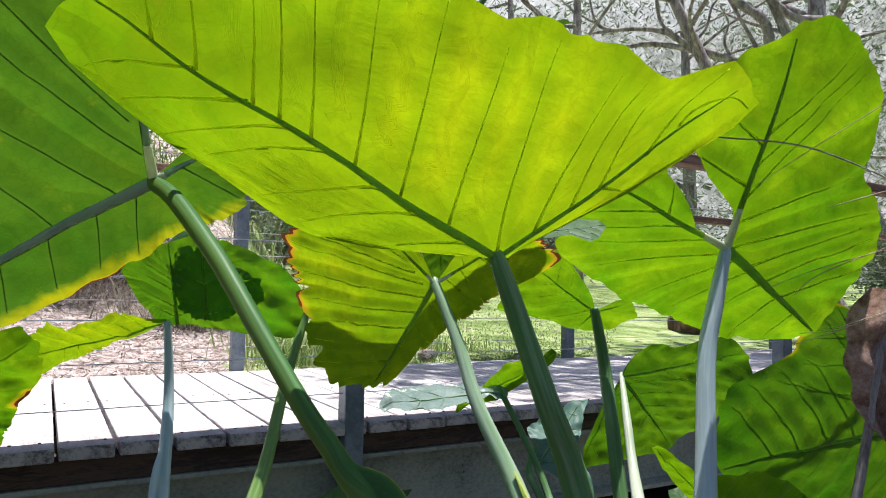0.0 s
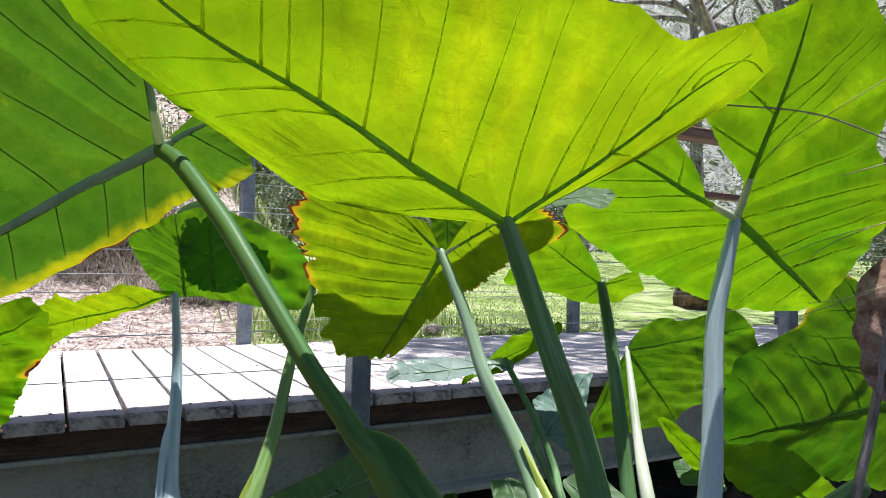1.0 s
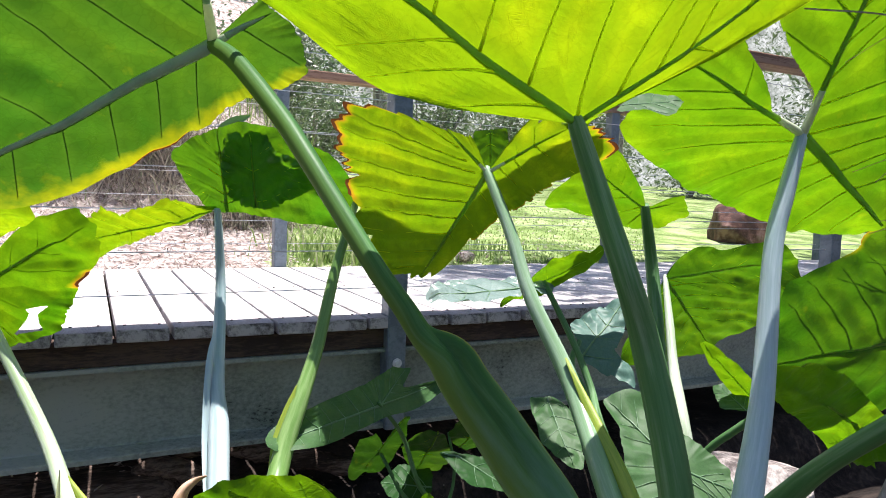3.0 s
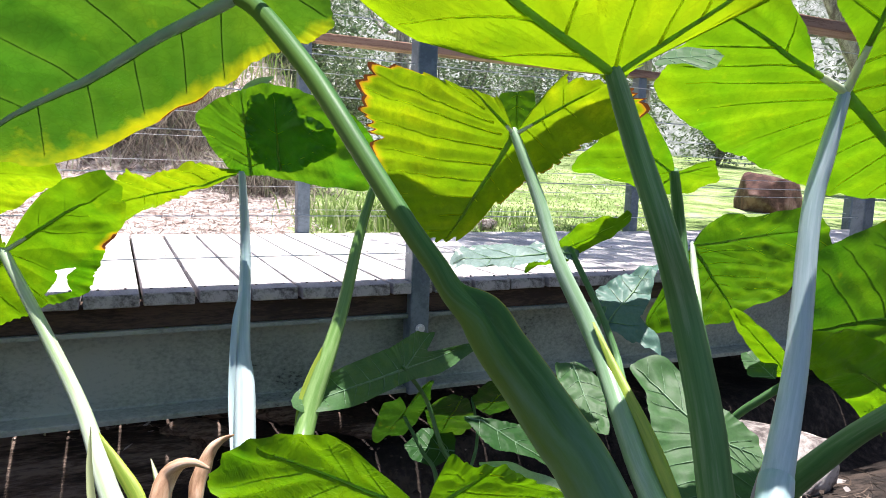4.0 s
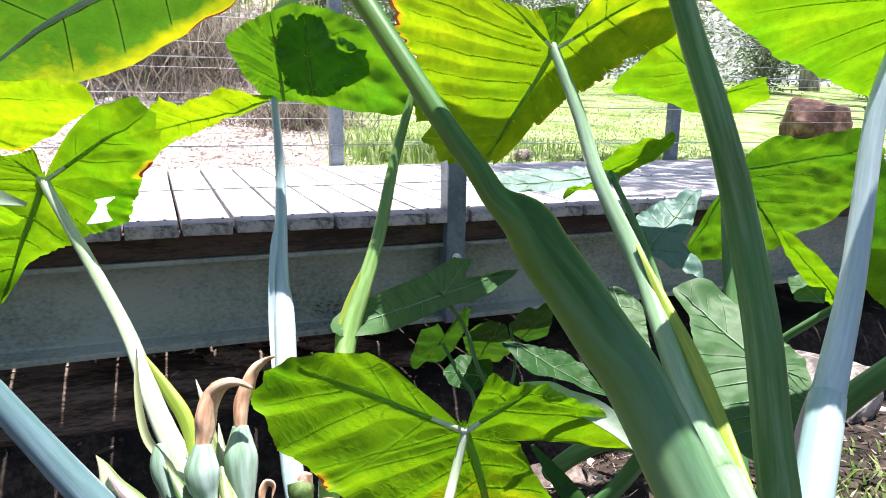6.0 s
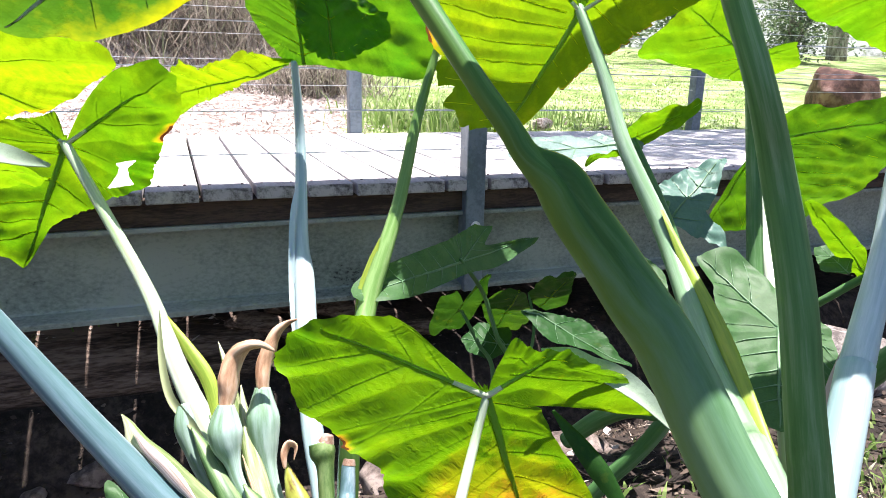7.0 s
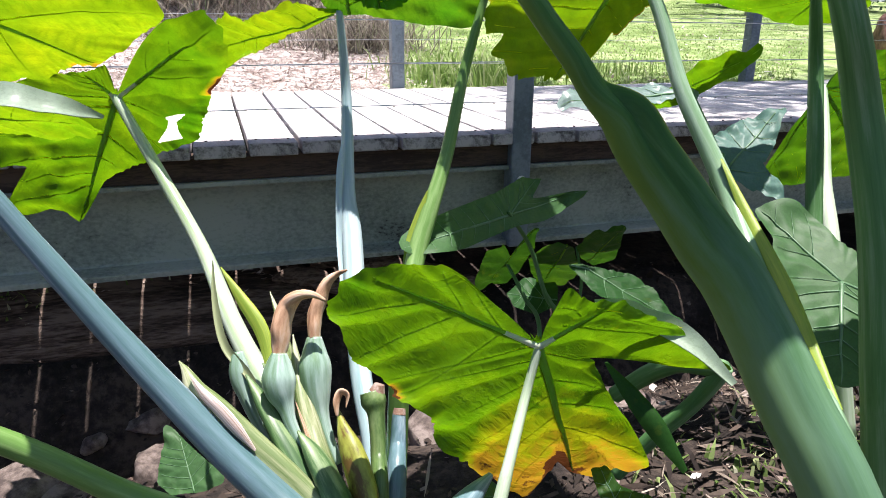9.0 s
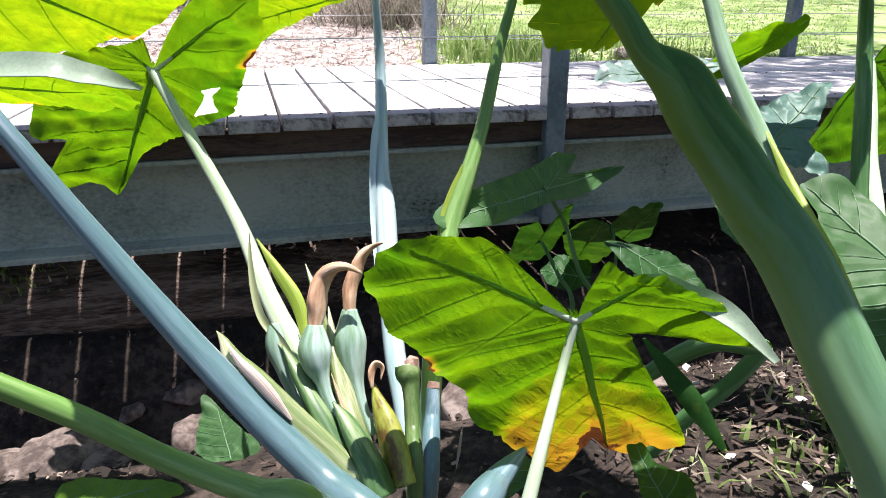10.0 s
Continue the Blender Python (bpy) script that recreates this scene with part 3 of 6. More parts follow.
    for j in range(rings - 1):
        for i in range(turns):
            a, b = 1 + j * turns + i, 1 + j * turns + (i + 1) % turns
            faces.append((a, a + turns, b + turns, b))
    fl = np.array(flat)
    if cut:
        faces = [q for q in faces if not within(*(fl[list(q)].mean(0) * 1000))]
        for k in {k for q in faces for k in q}:
            if within(*(fl[k] * 1000)):
                fl[k] = [c / 1000 for c in to_edge(*(fl[k] * 1000))]
        flat = [tuple(p) for p in fl.tolist()]
    near = np.full(len(fl), 9.0)
    weave = np.zeros((len(fl), 3))
    arc = np.array(arc)
    first = np.flatnonzero(np.r_[True, np.diff(arc[:, 1]) != 0])
    calm = np.zeros(len(fl))
    for k in range(0, len(fl), 400):
        d = fl[k:k + 400, None, :] - dense[None]
        dd = (d ** 2).sum(-1)
        at = dd.argmin(1)
        each = np.sqrt(np.sort(np.minimum.reduceat(dd, first, axis=1), axis=1)[:, :2])
        calm[k:k + 400] = np.clip((each[:, -1] - each[:, 0]) / 0.014, 0, 1)
        near[k:k + 400] = np.sqrt(dd.min(1))
        weave[k:k + 400] = np.stack([arc[at, 0], near[k:k + 400], arc[at, 1]], 1)
    gap = 0.045 * size / 0.15
    puff = 0.012 * size / 0.15 * quilt * (1 - np.exp(-(near / gap) ** 1.5))
    rr = np.hypot(fl[:, 0], fl[:, 1])
    puff -= puff.mean() * np.minimum(rr / (0.4 * size), 1)
    for k in range(1, len(flat)):
        s, i = (((k - 1) // turns + 1) / rings) ** 0.9, (k - 1) % turns
        e = Vector((math.cos(2 * math.pi * i / turns), math.sin(2 * math.pi * i / turns), 2))
        puff[k] += ruffle * size * s ** 5 * (noise.noise(off + e * 7) + 0.5 * noise.noise(off + e * 17))
    verts = [place(x, y, p) for (x, y), p in zip(flat, puff.tolist())]
    ob = mesh_of("leaf_blade", verts, faces, material or LEAF, label=label)
    for key, values in (("burn", rim), ("vein", np.exp(-near / 0.008).tolist()), ("field", (1 - np.exp(-near / 0.022)).tolist()), ("calm", calm.tolist())):
        ob.data.attributes.new(key, "FLOAT", "POINT").data.foreach_set("value", values)
    ob.data.attributes.new("weave", "FLOAT_VECTOR", "POINT").data.foreach_set("vector", weave.ravel().tolist())
    under(ob, plant)
    if lobe:
        forked = []
        for name, pts, r0, r1 in lines:
            if name == "lobe_rib" and len(pts) > 5:
                forked += [("fork", [Vector(pts[0]).lerp(Vector(pts[2]), f) for f in (0, 0.25, 0.5, 0.75, 1)], r0 * 1.15, r0 * 0.85), (name, pts[2:], r0 * 0.8, r1)]
            else:
                forked.append((name, pts, r0, r1))
        lines = forked
    for name, pts, r0, r1 in lines:
        q = len(pts)
        body = tube([place(x, y, -0.2 * r0) for x, y in pts], [r0 + (r1 - r0) * (k / (q - 1)) ** (0.7 if name == "vein" else 1.3) for k in range(q)], q * 2, 7)
        under(mesh_of(name, *body, lobe if name == "fork" else VEIN if name == "vein" and own else rib), ob).matrix_parent_inverse = Matrix()
    return ob


def stemmed(ob, n, sides, long, round_by):
    """Gives a stalk's places their turn round it and their length along it, for streaks that run with it."""
    v = [c for i in range(n) for k in range(sides) for c in (math.cos(6.2832 * k / sides) * round_by, math.sin(6.2832 * k / sides) * round_by + ob.location.x, long * i / (n - 1))]
    v += [0.0] * (3 * len(ob.data.vertices) - len(v))
    ob.data.attributes.new("stem", "FLOAT_VECTOR", "POINT").data.foreach_set("vector", v)
    return ob


def length(points):
    return sum((Vector(a) - Vector(b)).length for a, b in zip(points, points[1:]))


def bract(name, plant, points, radii, material, label="", flat=1.0, sides=14, wob=0.03):
    ob = mesh_of(name, *tube(points, radii, 36, sides, flat, wob), material, label=label)
    return under(stemmed(ob, 36, sides, length(points) + points[0][0], max(radii)), plant)


def flap(name, plant, points, across, widths, material, label="", curl=0.25, rim=None):
    """A sheath: a curved strip along points that stands out across them, thick at its root and thin at its edge."""
    n, m = 36, 7
    run = spline(points, n)
    ww = [v[0] for v in spline([(w, 0, 0) for w in widths], n)]
    a = Vector(across).normalized()
    verts, faces = [], []
    for sign in (1, -1):
        for i in range(n):
            d = (run[min(i + 1, n - 1)] - run[max(i - 1, 0)]).normalized()
            o = (a - d * a.dot(d)).normalized()
            u = d.cross(o)
            for k in range(m):
                f = k / (m - 1)
                verts.append(run[i] + o * (ww[i] * f) + u * (ww[i] * curl * math.sin(f * 2.4) + sign * (0.0035 * (1 - f) + 0.0006)))
    for s0 in (0, 1):
        for i in range(n - 1):
            for k in range(m - 1):
                p = s0 * n * m + i * m + k
                q = (p, p + 1, p + m + 1, p + m)
                faces.append(q if s0 else q[::-1])
    for i in range(n - 1):
        p = i * m + m - 1
        faces.append((p, p + m, p + m + n * m, p + n * m))
    ob = under(stemmed(mesh_of(name, verts, faces, material, label=label), n, m, length(points), 0.02), plant)
    if rim:
        edge = [(verts[i * m + m - 1] + verts[(n + i) * m + m - 1]) / 2 for i in range(0, n, 3)]
        under(mesh_of("rim", *tube(edge, [0.0008] * len(edge), 30, 6, 1, 0.3), rim, label="browned rim"), ob)
    return ob


def petiole(plant, points, radii, material=None, label="", flat=1.0):
    top, nxt = Vector(points[0]), Vector(points[1])
    points = [tuple(top + (top - nxt).normalized() * radii[0] * 0.9), *points]
    radii = [radii[0] * 0.45, *radii]
    ob = mesh_of("petiole", *tube(points, radii, 48, 16, flat, 0.02), material or STALK, label=label)
    return under(stemmed(ob, 48, 16, length(points), max(radii)), plant)



# centre, whole width and the two half-round widths of the thick stalk and its wrapped sheath, in mm
FRONT_STALK = [
    ((0.049, -1.312, 0.523), 16, 8, 0), ((0.065, -1.347, 0.503), 18, 9, 0), ((0.09, -1.415, 0.449), 18, 9, 0), ((0.104, -1.459, 0.41), 17.5, 8.7, 0),
    ((0.121, -1.501, 0.365), 16.5, 8.2, 0), ((0.138, -1.536, 0.324), 16.5, 8.2, 0), ((0.153, -1.555, 0.297), 17.5, 8.7, 0), ((0.165, -1.563, 0.277), 20, 9.5, 2),
    ((0.183, -1.574, 0.261), 35, 11, 7), ((0.195, -1.582, 0.24), 38.5, 12.5, 10), ((0.213, -1.594, 0.212), 40.5, 14, 13.5), ((0.23, -1.611, 0.181), 43, 15.5, 16),
    ((0.244, -1.632, 0.152), 43.5, 17, 18), ((0.261, -1.672, 0.09), 45, 19, 20), ((0.283, -1.72, 0.01), 47, 21, 22), ((0.34, -1.83, -0.25), 52, 25, 25), ((0.42, -1.96, -0.68), 58, 28, 28)]


def sheathed_stalk(plant):
    """A round stalk that a second, wider half-round sheath wraps from partway down, with a soft crease between the two."""
    n, sides = 90, 40
    run = spline([p for p, *_ in FRONT_STALK], n)
    wide = [spline([(w / 1000, a / 1000, b / 1000) for _, w, a, b in FRONT_STALK], n)[i] for i in range(n)]
    out = Vector((0.905, -0.424, 0.036))
    verts, faces = [], []
    for i, c in enumerate(run):
        d = (run[min(i + 1, n - 1)] - run[max(i - 1, 0)]).normalized()
        o = (out - d * out.dot(d)).normalized()
        u = d.cross(o)
        w, a, b = wide[i]
        rounds = [(a - w / 2, a)] + ([(w / 2 - b, b)] if b > 0.001 else [])
        for k in range(sides):
            t = 2 * math.pi * k / sides
            best = 0.0
            for off, r in rounds:
                q = r * r - (off * math.sin(t)) ** 2
                if q > 0:
                    best = max(best, off * math.cos(t) + math.sqrt(q))
            best = max(best, 0.35 * a) * (1 + 0.012 * noise.noise(c * 30 + Vector((k * 0.3, 0, 0))))
            verts.append(c + o * math.cos(t) * best + u * math.sin(t) * best)
        if i:
            for k in range(sides):
                p, q = (i - 1) * sides + k, (i - 1) * sides + (k + 1) % sides
                faces.append((p, q, q + sides, p + sides))
    faces += [tuple(range(sides))[::-1], tuple(range((n - 1) * sides, n * sides))]
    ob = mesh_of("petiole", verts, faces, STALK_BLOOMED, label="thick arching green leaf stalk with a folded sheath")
    gone = [length(run[:i + 1]) for i in range(n)]
    v = [c for i in range(n) for k in range(sides) for c in (math.cos(6.2832 * k / sides) * 0.02, math.sin(6.2832 * k / sides) * 0.02, gone[i])]
    ob.data.attributes.new("stem", "FLOAT_VECTOR", "POINT").data.foreach_set("vector", v)
    under(ob, plant)
    edge = []
    for i in range(0, n, 2):
        w, a, b = wide[i]
        if b > 0.0015 and run[i].z > -0.1:
            d = (run[min(i + 1, n - 1)] - run[max(i - 1, 0)]).normalized()
            o = (out - d * out.dot(d)).normalized()
            edge.append(run[i] + o * (w / 2 - 0.0006))
    under(mesh_of("rim", *tube(edge, [0.0005] + [0.0011] * (len(edge) - 2) + [0.0005], 60, 6, 1, 0.3), BRACT_OLIVE, label="browned rim"), ob)


plant_front = thing("elephant_ear", (0.62, -1.45, -0.66), "large elephant-ear plant with thick green stalks in soil", "plant", "elephant-ear plants")
plant_flower = thing("elephant_ear", (0.12, -1, -0.66), "elephant-ear plant with withered flower buds beside the boardwalk", "plant", "elephant-ear plants")
plant_small = thing("elephant_ear", (0.62, -0.55, -0.68), "small dark green elephant-ear plant under the boardwalk edge", "plant", "elephant-ear plants")
plant_right = thing("elephant_ear", (1.3, -0.9, -0.66), "elephant-ear plant with broad leaves and pale stalks", "plant", "elephant-ear plants")
plant_left = thing("elephant_ear", (-0.35, -0.75, -0.66), "elephant-ear plant with torn yellowing leaves", "plant", "elephant-ear plants")
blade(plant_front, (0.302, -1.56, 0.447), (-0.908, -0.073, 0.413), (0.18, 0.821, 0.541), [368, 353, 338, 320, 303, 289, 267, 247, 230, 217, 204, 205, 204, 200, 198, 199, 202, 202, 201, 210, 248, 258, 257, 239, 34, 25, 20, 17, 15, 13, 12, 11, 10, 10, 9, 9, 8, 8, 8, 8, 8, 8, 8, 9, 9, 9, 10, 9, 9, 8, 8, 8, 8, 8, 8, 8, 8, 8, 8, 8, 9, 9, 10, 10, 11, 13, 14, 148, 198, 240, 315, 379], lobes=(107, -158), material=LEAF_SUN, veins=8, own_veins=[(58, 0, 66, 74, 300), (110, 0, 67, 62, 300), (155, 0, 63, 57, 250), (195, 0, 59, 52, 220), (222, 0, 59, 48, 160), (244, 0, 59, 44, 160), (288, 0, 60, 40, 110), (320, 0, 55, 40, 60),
    (248, 0, -28, -55, 100), (212, 0, -30, -58, 110), (180, 0, -30, -60, 120), (124, 0, -30, -62, 130), (80, 0, -28, -62, 150), (30, 0, -30, -70, 160), (290, 0, -28, -50, 60), (3, 3, 56, 88, 260), (-11, 38, 70, 100, 240), (-24, 70, 72, 104, 200), (-33, 101, 73, 110, 180), (-48, 150, 80, 112, 110), (-20, 45, 160, 125, 70), (-36, 105, 160, 130, 70), (-53, 185, 85, 185, 55)], vw=1.1, wave=0.003, quilt=0.9, label="large backlit yellow-green leaf with dark ribs", seed=1)
petiole(plant_front, [(0.302, -1.56, 0.447), (0.316, -1.571, 0.398), (0.325, -1.601, 0.329), (0.354, -1.6, 0.265), (0.361, -1.627, 0.177), (0.371, -1.643, 0.082), (0.39, -1.65, -0.006), (0.46, -1.677, -0.343), (0.53, -1.703, -0.68)], [0.0075, 0.0095, 0.0105, 0.0125, 0.0137, 0.015, 0.017, 0.0222, 0.03], STALK, "")
blade(plant_front, (0.049, -1.312, 0.525), (-0.757, 0.455, -0.468), (0.03, 0.741, 0.671), [348, 321, 301, 274, 258, 250, 242, 241, 248, 245, 244, 225, 180, 107, 83, 74, 69, 67, 69, 73, 80, 85, 90, 99, 95, 91, 83, 78, 77, 80, 86, 101, 123, 154, 237, 316], lobes=(115, 179), veins=6, own_veins=[(36, 2, 74, 80, 330), (-9, 32, 74, 84, 330), (107, 2, 84, 70, 240), (180, 0, 75, 60, 200), (245, 0, 70, 50, 150), (-22, 70, 80, 95, 200), (65, 0, -58, -45, 240), (20, 0, -56, -70, 200), (120, 0, -58, -42, 240), (175, 0, -56, -40, 240), (235, 0, -52, -36, 200), (-20, 30, 160, 170, 120), (-30, 3, -120, -100, 100)], burn=[(-43, -26, 1.0, 0.93), (-129, -4, 0.42, 0.62)], jag=0.04, wave=0.006, thick=1.3, vw=0.26, lobe=RIB_PALE, cut=[(-1, 8), (-6, 23), (-18, 42), (-27, 55), (-39, 66), (-60, 16), (-41, 13), (-23, 8), (-7, 4)], rib=RIB_COOL, material=LEAF_MID, label="broad backlit leaf with a scorched lower edge", seed=2)
sheathed_stalk(plant_front)
blade(plant_front, (0.602, -0.907, 0.433), (-0.152, 0.644, -0.75), (0.503, 0.704, 0.503), [293, 316, 338, 347, 344, 326, 309, 296, 299, 312, 312, 313, 307, 301, 290, 211, 154, 122, 102, 88, 78, 70, 4, 4, 4, 4, 4, 4, 4, 4, 4, 133, 143, 157, 172, 189, 213, 228, 236, 231, 194, 160, 140, 125, 115, 111, 107, 105, 105, 105, 104, 105, 107, 110, 116, 128, 144, 169, 194, 270], lobes=(106, -152), veins=7, own_veins=[(2, 44, 75, 92, 330), (14, 20, 72, 80, 330), (36, 0, 67, 67, 330), (74, 0, 61, 70, 330), (115, 0, 58, 62, 280), (160, 0, 56, 58, 250), (210, 0, 52, 52, 200), (255, 0, 48, 48, 120), (-12, 70, 90, 105, 250), (-40, 100, -151, -160, 60), (-20, 80, -155, -170, 90), (-50, -25, -60, -50, 150), (-20, -10, -70, -55, 150), (40, 0, -60, -50, 150), (100, 0, -60, -45, 150), (160, 0, -55, -40, 150), (-90, -46, -75, -90, 120), (-90, -46, 150, 140, 120), (-60, -30, 140, 135, 120)], burn=[(38, 92, 1.0, 0.9), (-146, -122, 1.0, 0.9), (-110, -9, 1.0, 0.95)], jag=0.17, scallop=0.05, material=LEAF_TORN, vw=0.75, fold=0.18, lobe=RIB_PALE, wave=0.008, label="backlit leaf with ragged brown scorched edges", seed=3)
petiole(plant_front, [(0.602, -0.907, 0.433), (0.609, -0.984, 0.325), (0.608, -1.055, 0.223), (0.621, -1.162, 0.094), (0.568, -1.326, -0.015), (0.53, -1.444, -0.068), (0.501, -1.527, -0.103), (0.326, -2.033, -0.392), (0.152, -2.538, -0.68)], [0.0085, 0.0112, 0.0125, 0.0152, 0.0165, 0.018, 0.02, 0.0224, 0.026], STALK_MID, "")
blade(plant_front, (0.822, -1.387, 0.488), (0.89, 0.106, -0.443), (0.25, 0.7, 0.67), [290, 298, 267, 241, 221, 199, 185, 175, 168, 163, 162, 163, 167, 173, 179, 189, 204, 223, 246, 246, 249, 241, 238, 231, 227, 224, 222, 228, 250, 276, 295, 317, 330, 318, 305, 293, 277, 263, 232, 222, 230, 244, 257, 265, 278, 286, 284, 286], lobes=(170, -128), cut=[(-10, -6), (-36, 6), (-63, 11), (-87, 1), (-108, -7), (-135, -13), (-157, -15), (-191, -21), (-224, -20), (-320, -20), (-320, -120), (-189, -66), (-166, -60), (-122, -50), (-89, -47), (-60, -45), (-43, -41), (-20, -22)], veins=6, own_veins=[(-30, 6, 138, 130, 300), (-80, 14, 140, 132, 300), (-130, 22, 142, 138, 200), (10, 8, 134, 108, 300), (34, 4, 108, 84, 300), (70, 0, 100, 76, 250), (110, 0, 92, 66, 220), (160, 0, 80, 55, 180), (210, 0, 70, 45, 120), (-26, -30, -62, -48, 300), (-49, -62, -95, -90, 300), (-80, -102, -92, -84, 250), (-110, -140, -88, -80, 200), (9, -6, -55, -42, 300), (60, 0, -60, -45, 300), (106, 0, -64, -50, 250), (160, 0, -60, -40, 200), (-60, -80, 170, 175, 160), (-100, -130, 172, 180, 120), (-70, 12, -140, -130, 100), (-120, 20, -140, -130, 100)], vw=0.7, fold=0.15, lobe=RIB_PALE, wave=0.015, label="wide heart-shaped backlit leaf", seed=4)
petiole(plant_front, [(0.822, -1.387, 0.488), (0.797, -1.387, 0.404), (0.771, -1.393, 0.325), (0.722, -1.43, 0.145), (0.647, -1.476, 0.026), (0.606, -1.505, -0.016), (0.284, -1.736, -0.348), (-0.039, -1.968, -0.68)], [0.008, 0.0118, 0.0128, 0.015, 0.0185, 0.021, 0.0226, 0.025], STALK_BLUE, "pale blue-green waxy leaf stalk")
blade(plant_right, (1.208, -0.677, 0.371), (-0.86, 0.058, 0.507), (0.451, 0.551, 0.702), [216, 226, 231, 99, 5, 6, 7, 10, 15, 36, 100, 100, 100, 102, 108, 96, 88, 84, 83, 81, 74, 71, 69, 70, 73, 79, 82, 86, 95, 108, 131, 234, 254, 238, 222, 213], lobes=(109, -98), veins=4, wave=0.01, seed=5)
petiole(plant_right, [(1.208, -0.677, 0.371), (1.268, -0.646, 0.232), (1.25, -0.694, 0.089), (1.228, -0.747, -0.073), (1.202, -0.796, -0.184), (1.144, -0.904, -0.432), (1.087, -1.013, -0.68)], [0.012, 0.0165, 0.018, 0.019, 0.02, 0.0216, 0.024], STALK, "")
blade(plant_flower, (0.201, -0.45, 0.416), (-0.191, -0.415, 0.89), (0.252, 0.855, 0.453), [109, 120, 137, 151, 164, 183, 208, 243, 269, 281, 290, 269, 194, 149, 123, 105, 94, 91, 91, 93, 92, 90, 84, 81, 81, 83, 86, 90, 97, 109, 113, 105, 102, 101, 100, 103], material=LEAF_FOLD, veins=5, vw=0.7, fold=-0.35, fold2=0.1, wave=0.014, va=(1.0, 1.3), label="dark shaded leaf with a folded edge", back=True, seed=6)
# second blade added over the right half to stand for the shade there
blade(plant_flower, (0.254, -0.509, 0.426), (-0.191, -0.415, 0.89), (0.551, 0.704, 0.447), [90, 94, 89, 84, 84, 92, 106, 122, 134, 137, 130, 118, 104, 94, 90, 93, 90, 88, 89, 92, 91, 90, 91, 80, 73, 69, 68, 69, 69, 69, 71, 76, 84, 94, 90, 88], material=LEAF_FOLD, veins=4, vw=0.5, wave=0.03, ruffle=0.12, scallop=0.05, fold=-0.08, label="extra blade added to darken the leaf's shaded half", back=True, seed=7)
flap("curled_edge", plant_flower, [(0.187, -0.466, 0.5), (0.192, -0.469, 0.522), (0.215, -0.478, 0.54), (0.25, -0.49, 0.548)], (0.3, -0.3, -0.9), [0.012, 0.02, 0.024, 0.003], LEAF_LIT_RIM, "curled leaf edge coloured as sunlit", curl=0.5)
petiole(plant_flower, [(0.199, -0.404, 0.33), (0.208, -0.398, 0.159), (0.183, -0.515, -0.03), (0.178, -0.576, -0.112), (0.144, -0.796, -0.288), (0.14, -0.925, -0.387), (0.133, -1.114, -0.534), (0.127, -1.304, -0.68)], [0.008, 0.012, 0.0165, 0.0215, 0.0205, 0.02, 0.022, 0.025], STALK_BLUE, "bluish white waxy leaf stalk")
blade(plant_flower, (0.021, -0.3, 0.285), (-0.831, 0.506, -0.23), (0.151, 0.603, 0.784), [198, 151, 123, 106, 95, 89, 86, 85, 87, 76, 68, 63, 71, 84, 108, 140, 160, 187, 205, 101, 71, 56, 48, 43, 41, 40, 40, 41, 44, 49, 57, 70, 95, 139, 144, 158], veins=8, material=LEAF_TORN, scallop=0.09, wave=0.012, ruffle=0.06, label="narrow scalloped yellow-green leaf", back=True, seed=8)
blade(plant_left, (-0.265, -0.385, 0.168), (-0.359, 0.524, -0.773), (0.25, 0.851, 0.461), [395, 378, 398, 452, 442, 320, 352, 369, 329, 306, 302, 284, 246, 219, 196, 169, 149, 135, 118, 105, 95, 88, 82, 78, 75, 74, 73, 73, 73, 74, 76, 22, 23, 23, 24, 24, 26, 149, 228, 265, 297, 296, 290, 276, 263, 246, 222, 200, 193, 186, 181, 178, 176, 174, 175, 176, 179, 169, 159, 155, 152, 150, 149, 150, 154, 161, 170, 179, 191, 206, 226, 262], lobes=(-155, 113), veins=5, burn=[(-133, -121, 0.95, 0.85)], jag=0.05, cut=[(-5, -98), (-31, -134), (0, -121), (24, -133), (37, -146), (54, -120), (72, -101), (23, -110), (4, -108)], lobe=RIB_PALE, wave=0.02, label="backlit leaf with torn holes and a browned lobe", seed=9)
petiole(plant_left, [(-0.265, -0.385, 0.168), (-0.172, -0.53, -0.001), (-0.117, -0.656, -0.094), (-0.076, -0.842, -0.167), (-0.034, -0.982, -0.225), (0.009, -1.091, -0.3), (0.08, -0.98, -0.66)], [0.01, 0.0125, 0.0135, 0.0165, 0.0195, 0.022, 0.025], STALK_PALE, "pale leaf stalk with a split sheath")
# reaches of 330 to 460 are stretched out of view to shade the soil
blade(plant_left, (-0.389, -0.58, 0.305), (0.876, 0.235, -0.421), (0.204, 0.612, 0.764), [142, 129, 121, 121, 124, 133, 142, 151, 167, 202, 265, 309, 320, 330, 380, 420, 450, 460, 440, 380, 260, 103, 105, 111, 118, 124, 136, 154, 185, 219, 269, 278, 235, 201, 173, 154], veins=5, material=LEAF_TORN, burn=[(-3, 29, 0.72, 0.85)], wave=0.015, back=True, seed=10)
blade(plant_left, (-0.398, -0.768, 0.181), (0.952, -0.3, -0.065), (0.204, 0.458, 0.865), [168, 158, 140, 121, 110, 101, 92, 87, 84, 82, 82, 84, 90, 99, 117, 149, 164, 159, 131, 106, 91, 80, 71, 65, 62, 61, 62, 65, 71, 80, 90, 107, 118, 124, 137, 158], veins=5, material=LEAF_TORN, burn=[(106, 135, 0.8, 0.8)], wave=0.014, back=True, seed=11)
